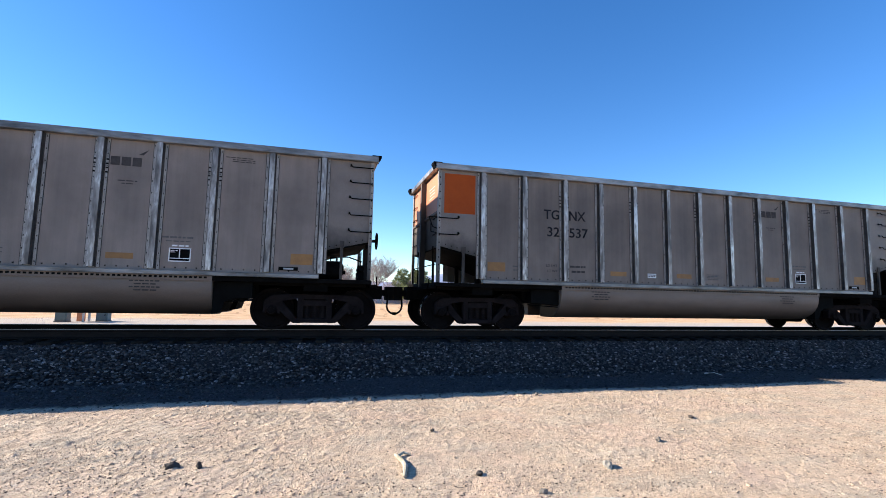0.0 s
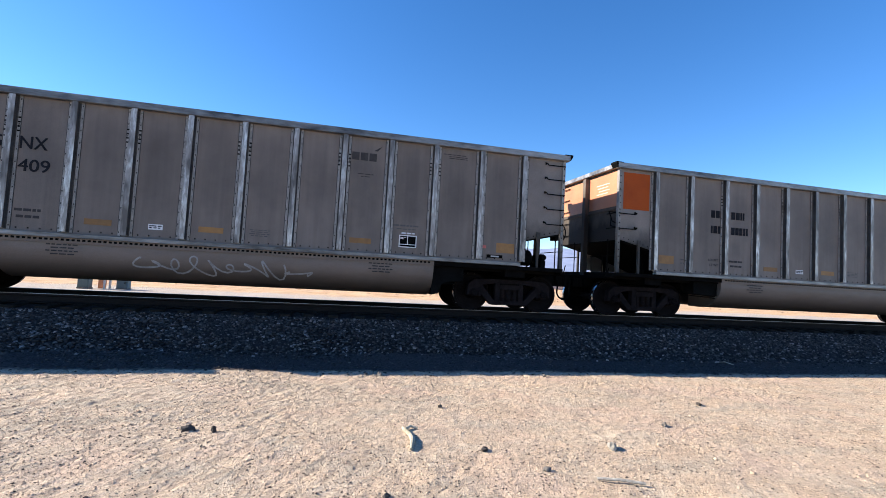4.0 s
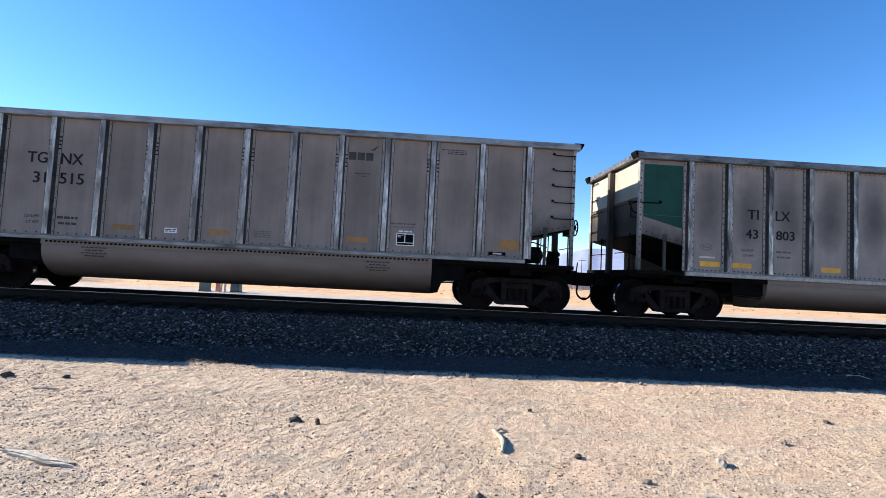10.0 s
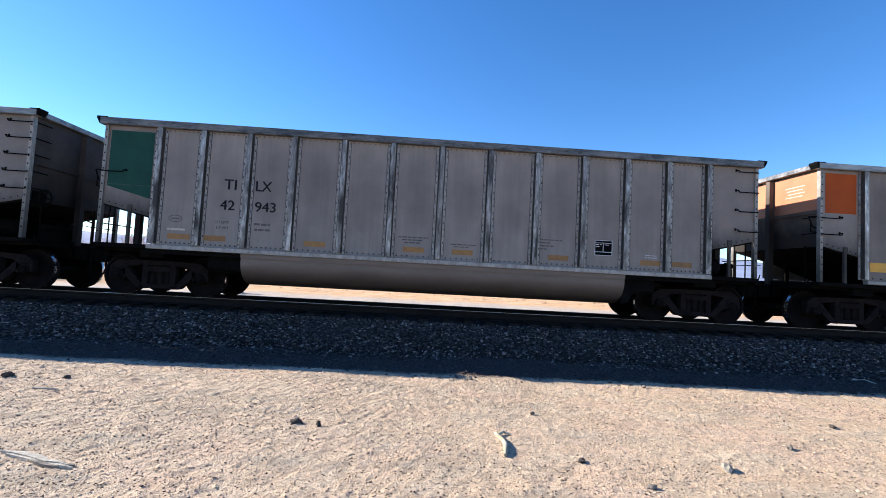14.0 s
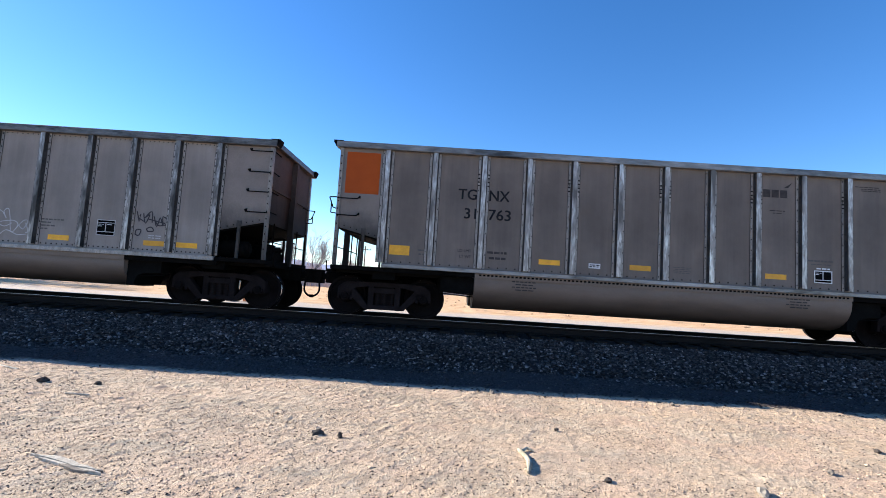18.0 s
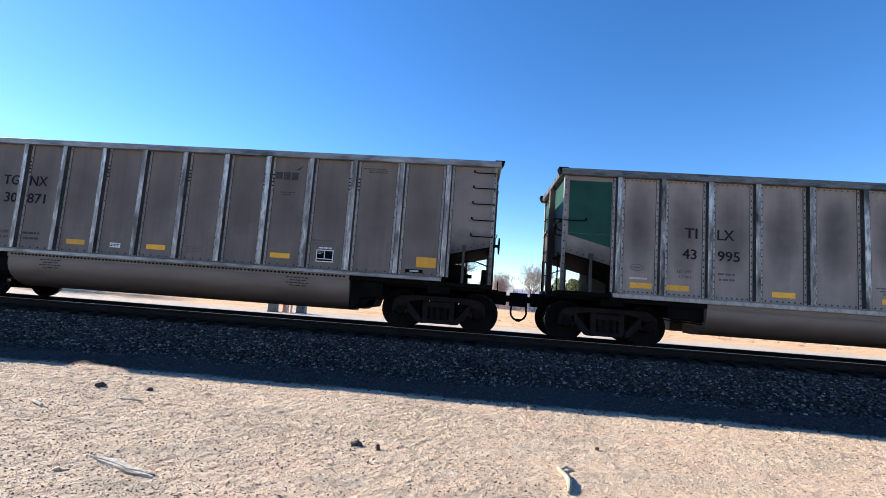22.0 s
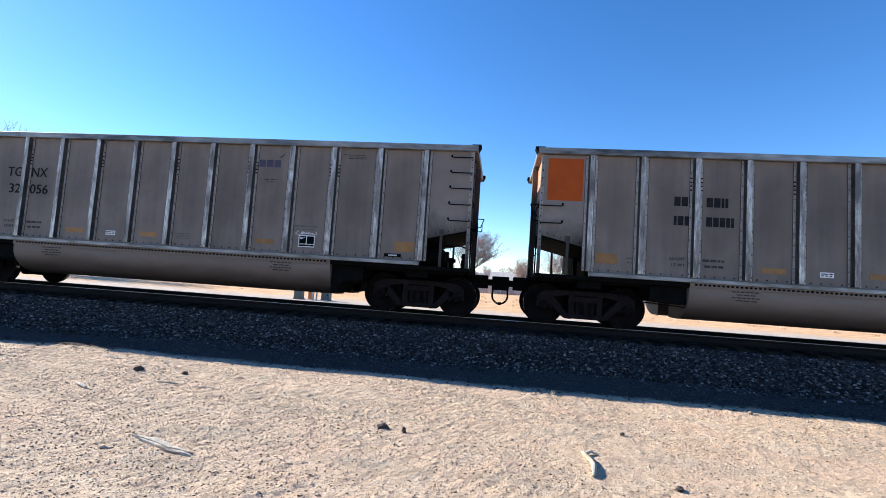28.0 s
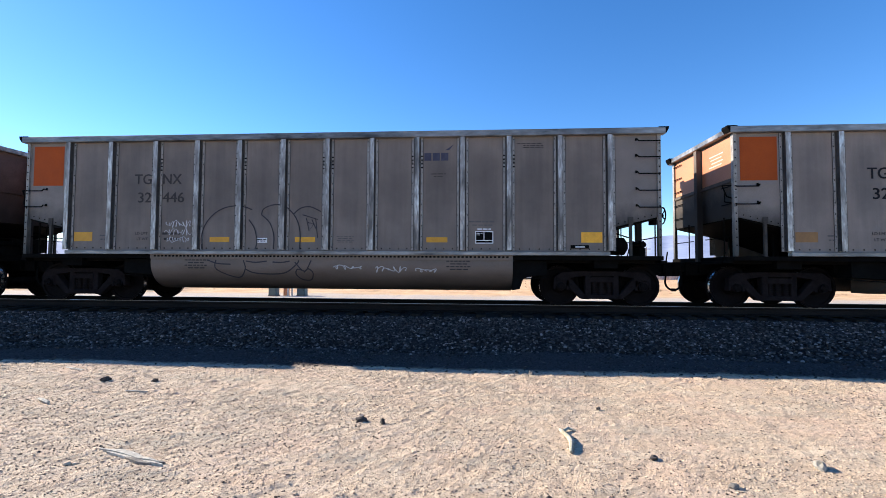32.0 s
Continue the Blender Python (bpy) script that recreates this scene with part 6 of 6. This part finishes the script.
def make_backdrop():
    az = np.linspace(-80, 80, 260)
    el = np.interp(az, [-80, -55, -38, -22, -8, 2, 8, 13, 17, 21, 24, 27, 32, 38, 50, 80], [1.8, 2.2, 2.6, 2.1, 1.3, 1.2, 1.6, 2.5, 3.25, 3.9, 4.0, 3.95, 3.6, 3.1, 2.6, 2.0])
    el = el + 0.28 * (value_noise(az + 200, az * 0, 4.0, 8) - 0.5) + 0.16 * (value_noise(az + 200, az * 0 + 9, 1.3, 9) - 0.5)
    rows = []
    for dist, k in ((2300, -0.02), (2600, 0.25), (2900, 0.55), (3200, 0.82), (3500, 1.0), (3800, 0.6)):
        wob = 1 + (0.25 * (value_noise(az * 2 + 300, az * 0 + dist / 300, 3, 10) - 0.5) if 0 < k < 1 else 0)
        rows.append(np.stack([dist * np.sin(np.radians(az)), dist * np.cos(np.radians(az)), 3500 * np.tan(np.radians(el)) * k * wob], -1))
    v = np.array(rows)
    k, n = v.shape[:2]
    idx = np.arange(n * k).reshape(k, n)
    f = np.stack([idx[:-1, :-1], idx[:-1, 1:], idx[1:, 1:], idx[1:, :-1]], -1).reshape(-1, 4)
    # distant haze is put into the ridge's blue colour
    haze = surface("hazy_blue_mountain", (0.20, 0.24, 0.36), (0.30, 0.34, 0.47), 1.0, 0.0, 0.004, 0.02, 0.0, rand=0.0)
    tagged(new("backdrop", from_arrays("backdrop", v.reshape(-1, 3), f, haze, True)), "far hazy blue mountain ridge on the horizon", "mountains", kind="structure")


make_backdrop()
bare_tree(-4.5, 80, 11.2, 3, "spreading bare tree at the field's far edge", 1.35, 7, 0.34, None, DARK_TWIG)
bare_tree(5.9, 98, 9.9, 5, "broad rounded bare tree beside the evergreen", 1.15, 7, 0.3)
bare_tree(2.0, 105, 8.2, 8, "rounded pale tree with sparse dry leaves", 1.0, 6, 0.24, leaf_material("pale_dry_leaves", (0.34, 0.26, 0.22), (0.56, 0.46, 0.41)))
bare_tree(-16.5, 95, 12.0, 11, "tall slender bare tree beyond the field", 0.6, 6)
bare_tree(-19.5, 102, 10.5, 12, "tall bare tree beyond the field", 0.7, 6)
bare_tree(-11.8, 120, 8.0, 14, "bare tree near a far house", 0.9, 5)
bare_tree(-51.5, 62, 14.2, 17, "large bare tree beside the service road", 1.0, 7, 0.3)
bare_tree(-40.0, 110, 9.5, 19, "bare tree far along the field", 0.9, 5)
bare_tree(-32.0, 130, 8.5, 23, "bare tree far along the field", 0.9, 5)
evergreen(10.8, 76, 6.2, 7.6, 4)
evergreen(14.3, 135, 4.2, 5.0, 6)

PLASTER = surface("pale_house_wall", (0.52, 0.48, 0.45), (0.68, 0.64, 0.60), 0.85, 0.0, 1, 20, 0.2)
ROOFING = surface("pale_metal_roof", (0.34, 0.32, 0.32), (0.5, 0.47, 0.46), 0.9, 0.0, 1, 14, 0.4)
GLASS = surface("dark_window_glass", (0.02, 0.025, 0.03), (0.05, 0.06, 0.07), 0.15, 0.0, 2, 20, 0.0)


def house(az, dist, w, d, h, turn, label, n=3):
    x, y = polar(az, dist)
    home = thing("house", label, "house", m=pose(x, y, 0, 0, 0, turn))
    bm = bmesh.new()
    block(bm, -w / 2, w / 2, -d / 2, d / 2, -0.2, h)
    part("wall", bm, PLASTER, home)
    bm = bmesh.new()
    prism(bm, [(-d / 2 - 0.4, h), (0, h + d * 0.28), (d / 2 + 0.4, h), (d / 2 + 0.4, h + 0.12), (0, h + d * 0.28 + 0.14), (-d / 2 - 0.4, h + 0.12)], -w / 2 - 0.3, w / 2 + 0.3, "x")
    prism(bm, [(-d / 2, h + 0.002), (0, h + d * 0.28 - 0.01), (d / 2, h + 0.002)], -w / 2 + 0.02, w / 2 - 0.02, "x")
    roof = part("roof", bm, ROOFING, home)
    bm = bmesh.new()
    block(bm, w * 0.2, w * 0.2 + 0.6, -0.3, 0.3, h + d * 0.1, h + d * 0.28 + 0.7)
    part("chimney", bm, PLASTER, roof)
    for k in range(n):
        cx = -w / 2 + w * (k + 0.5) / n
        bm = bmesh.new()
        block(bm, cx - 0.5, cx + 0.5, -d / 2 - 0.03, -d / 2 - 0.004, h * 0.38, h * 0.38 + 1.1)
        win = part("window", bm, GLASS, home)
        bm = bmesh.new()
        block(bm, cx - 0.6, cx + 0.6, -d / 2 - 0.10, -d / 2 - 0.004, h * 0.38 - 0.1, h * 0.38 - 0.004)
        part("sill", bm, PLASTER, win)


house(-8.2, 140, 10, 7, 2.6, 12, "low pale house with a light metal roof")
house(1.0, 150, 14, 9, 3.0, -8, "low pale house beside bare trees", 4)
house(16.5, 260, 16, 10, 3.4, 5, "far pale farm building under the ridge", 4)
house(22.0, 300, 12, 9, 3.2, -15, "far pale farm building under the ridge")
house(-27.0, 170, 13, 9, 3.0, 20, "low pale house among bare trees")

POLE_WOOD = surface("weathered_pole_wood", (0.10, 0.075, 0.06), (0.2, 0.16, 0.13), 0.9, 0.0, 3, 20, 0.4, stretch=(4, 4, 0.5))


def utility_pole(az, dist, height):
    x, y = polar(az, dist)
    pole = thing("utility_pole", "weathered wooden utility pole with a crossarm", "pole", "poles beyond the field", m=pose(x, y, 0))
    bm = bmesh.new()
    rod(bm, (0, 0, -0.3), (0, 0, height), 0.14, 0.10, 10)
    part("post", bm, POLE_WOOD, pole)
    bm = bmesh.new()
    block(bm, -1.1, 1.1, -0.18, -0.10, height - 0.7, height - 0.58)
    part("crossarm", bm, POLE_WOOD, pole)
    for k in (-0.95, -0.4, 0.4, 0.95):
        bm = bmesh.new()
        rod(bm, (k, -0.14, height - 0.578), (k, -0.14, height - 0.42), 0.035, 0.05, 8)
        part("insulator", bm, GLASS, pole)


utility_pole(-10.5, 82, 7.6)
utility_pole(19.0, 140, 8.0)
utility_pole(-28.5, 95, 8.0)

CABINET = surface("teal_grey_cabinet_paint", (0.085, 0.125, 0.122), (0.135, 0.18, 0.176), 0.6, 0.1, 2, 40, 0.1)
POST_WHITE = surface("white_marker_plastic", (0.6, 0.56, 0.5), (0.8, 0.76, 0.7), 0.6, 0.0, 3, 40, 0.0)
ORANGE_PLASTIC = surface("orange_marker_plastic", (0.55, 0.2, 0.09), (0.72, 0.3, 0.15), 0.6, 0.0, 3, 40, 0.0)


def cabinet(x, y, w, h):
    box = thing("utility_cabinet", "teal-grey metal utility cabinet beside the service road", "cabinet", "cabinets by the road", m=pose(x, y, 0))
    bm = bmesh.new()
    block(bm, -w / 2, w / 2, -0.2, 0.2, 0.06, h - 0.05)
    part("body", bm, CABINET, box, bevel=0.01)
    bm = bmesh.new()
    block(bm, -w / 2 - 0.03, w / 2 + 0.03, -0.24, 0.24, h - 0.048, h)
    part("lid", bm, CABINET, box, bevel=0.01)
    bm = bmesh.new()
    block(bm, -w / 2 - 0.02, w / 2 + 0.02, -0.22, 0.22, -0.08, 0.058)
    part("plinth", bm, ROCK, box)
    bm = bmesh.new()
    block(bm, -w / 2 + 0.05, w / 2 - 0.05, -0.215, -0.202, 0.1, h - 0.1)
    door = part("door", bm, CABINET, box)
    bm = bmesh.new()
    block(bm, w / 2 - 0.12, w / 2 - 0.09, -0.24, -0.216, h * 0.45, h * 0.6)
    part("handle", bm, STEEL, door)


cabinet(-11.72, 25.2, 0.46, 1.1)
cabinet(-10.15, 25.4, 0.48, 0.62)


def marker(x, y, w, h, material, label):
    bm = bmesh.new()
    prism(bm, [(-w / 2, 0), (w / 2, 0), (w / 2, h * 0.92), (w * 0.3, h), (-w * 0.3, h), (-w / 2, h * 0.92)], -0.03, 0.03)
    thing("marker_post", label, "marker post", m=pose(x, y, 0), bm=bm, material=material)


marker(-11.16, 25.6, 0.34, 0.6, ORANGE_PLASTIC, "broad orange plastic utility marker by the cabinets")
marker(-10.70, 25.3, 0.09, 0.95, POST_WHITE, "slim white marker post by the cabinets")
marker(-10.86, 25.1, 0.07, 0.9, POST_WHITE, "slim white marker post by the cabinets")


def make_scrub():
    g = np.random.default_rng(51)
    straw = leaf_material("dry_straw", (0.42, 0.26, 0.14), (0.75, 0.52, 0.32))
    grey = leaf_material("grey_scrub", (0.20, 0.165, 0.125), (0.42, 0.35, 0.28))

    def tufts(n, az0, az1, d0, d1, h0, h1, per, material, name, label):
        az = np.radians(g.uniform(az0, az1, n))
        dist = d0 + (d1 - d0) * g.random(n)
        base = np.stack([dist * np.tan(az), dist, np.zeros(n)], 1)
        h = g.uniform(h0, h1, n)
        root = np.repeat(base, per, 0) + np.concatenate([g.normal(0, 1, (n * per, 2)) * np.repeat(h, per)[:, None] * 0.45, np.zeros((n * per, 1))], 1)
        tip = root + np.concatenate([g.normal(0, 1, (n * per, 2)) * np.repeat(h, per)[:, None] * 0.35, (np.repeat(h, per) * g.uniform(0.4, 1.0, n * per))[:, None]], 1)
        wd = np.repeat(h, per)[:, None] * 0.05 * np.stack([np.ones(n * per), np.zeros(n * per), np.zeros(n * per)], 1)
        v = np.stack([root - wd, root + wd, tip + wd * 0.4, tip - wd * 0.4], 1).reshape(-1, 3)
        ob = new(name, from_arrays(name, v, np.arange(len(v)).reshape(-1, 4), material))
        tagged(ob, label, "grass", kind="stuff")
    tufts(1100, -62, 62, 31, 68, 0.05, 0.18, 14, straw, "dry_grass", "dry straw-coloured grass of the field")
    tufts(160, -62, -30, 40, 62, 0.12, 0.4, 30, grey, "scrub", "grey-brown leafless scrub along the road")
    brush = leaf_material("pale_brush", (0.36, 0.31, 0.31), (0.58, 0.51, 0.50))
    tufts(900, -62, 62, 76, 104, 0.9, 2.3, 40, brush, "far_brush", "pale leafless brush along the field's far edge")


make_scrub()


def make_woods():
    """A pale belt of far leafless trees: upright tangles of thin twigs."""
    g = np.random.default_rng(77)
    n, per = 260, 150
    az, dist = np.radians(g.uniform(-64, 12, n)), g.uniform(170, 290, n)
    h = g.uniform(4, 10, n)
    base = np.stack([dist * np.tan(az), dist, np.zeros(n)], 1)
    u = g.random((n * per, 1)) ** 0.7
    hh = np.repeat(h, per)[:, None]
    a = g.uniform(0, math.tau, (n * per, 1))
    rr = hh * 0.42 * np.sqrt(g.random((n * per, 1))) * np.sin(np.clip(u * 2.6 + 0.25, 0, 3.1))
    p = np.repeat(base, per, 0) + np.concatenate([rr * np.cos(a), rr * np.sin(a), u * hh * 0.9], 1)
    d = np.concatenate([np.cos(a) * 0.5 + g.normal(0, 0.3, (n * per, 1)), np.sin(a) * 0.5 + g.normal(0, 0.3, (n * per, 1)), np.ones((n * per, 1))], 1) * hh * 0.16
    w = np.concatenate([np.ones((n * per, 1)), np.zeros((n * per, 2))], 1) * 0.06
    v = np.stack([p - w, p + w, p + d + w * 0.3, p + d - w * 0.3], 1).reshape(-1, 3)
    # the twigs' pale colour carries the haze of the distance
    ob = new("far_woods", from_arrays("far_woods", v, np.arange(len(v)).reshape(-1, 4), leaf_material("hazy_far_twigs", (0.30, 0.25, 0.26), (0.52, 0.45, 0.46))))
    tagged(ob, "far belt of pale leafless trees", "trees", kind="stuff")


make_woods()


# ---- what moves ----
def run_at(t):
    """Where car 0 stands at t: a smooth curve through RUN."""
    ts, xs = np.array([p[0] for p in RUN], float), np.array([p[1] for p in RUN])
    k = int(np.clip(np.searchsorted(ts, t) - 1, 0, len(ts) - 2))
    v = np.gradient(xs, ts)
    h = ts[k + 1] - ts[k]
    u = (t - ts[k]) / h
    return (2 * u**3 - 3 * u**2 + 1) * xs[k] + (u**3 - 2 * u**2 + u) * h * v[k] + (3 * u**2 - 2 * u**3) * xs[k + 1] + (u**3 - u**2) * h * v[k + 1]


def motions():
    steps = [k * 0.5 for k in range(65)]
    for j, car in train.items():
        walk(car, [(t, TRACK @ pose(run_at(t) - PITCH * j, 0, RAIL_Z)) for t in steps])
    ticks = [k / FPS for k in range(32 * FPS + 1)]
    turns = [(t, math.degrees((run_at(t) - RUN[0][1]) / 0.457)) for t in ticks]
    for j, car in train.items():
        for truck in car.children:
            if not truck.name.startswith("truck"):
                continue
            for ws in truck.children:
                if ws.name.startswith("wheelset"):
                    x = ws.location.x
                    walk(ws, [(t, pose(x, 0, 0.457, 0, a + 37 * j, 0)) for t, a in turns])


motions()
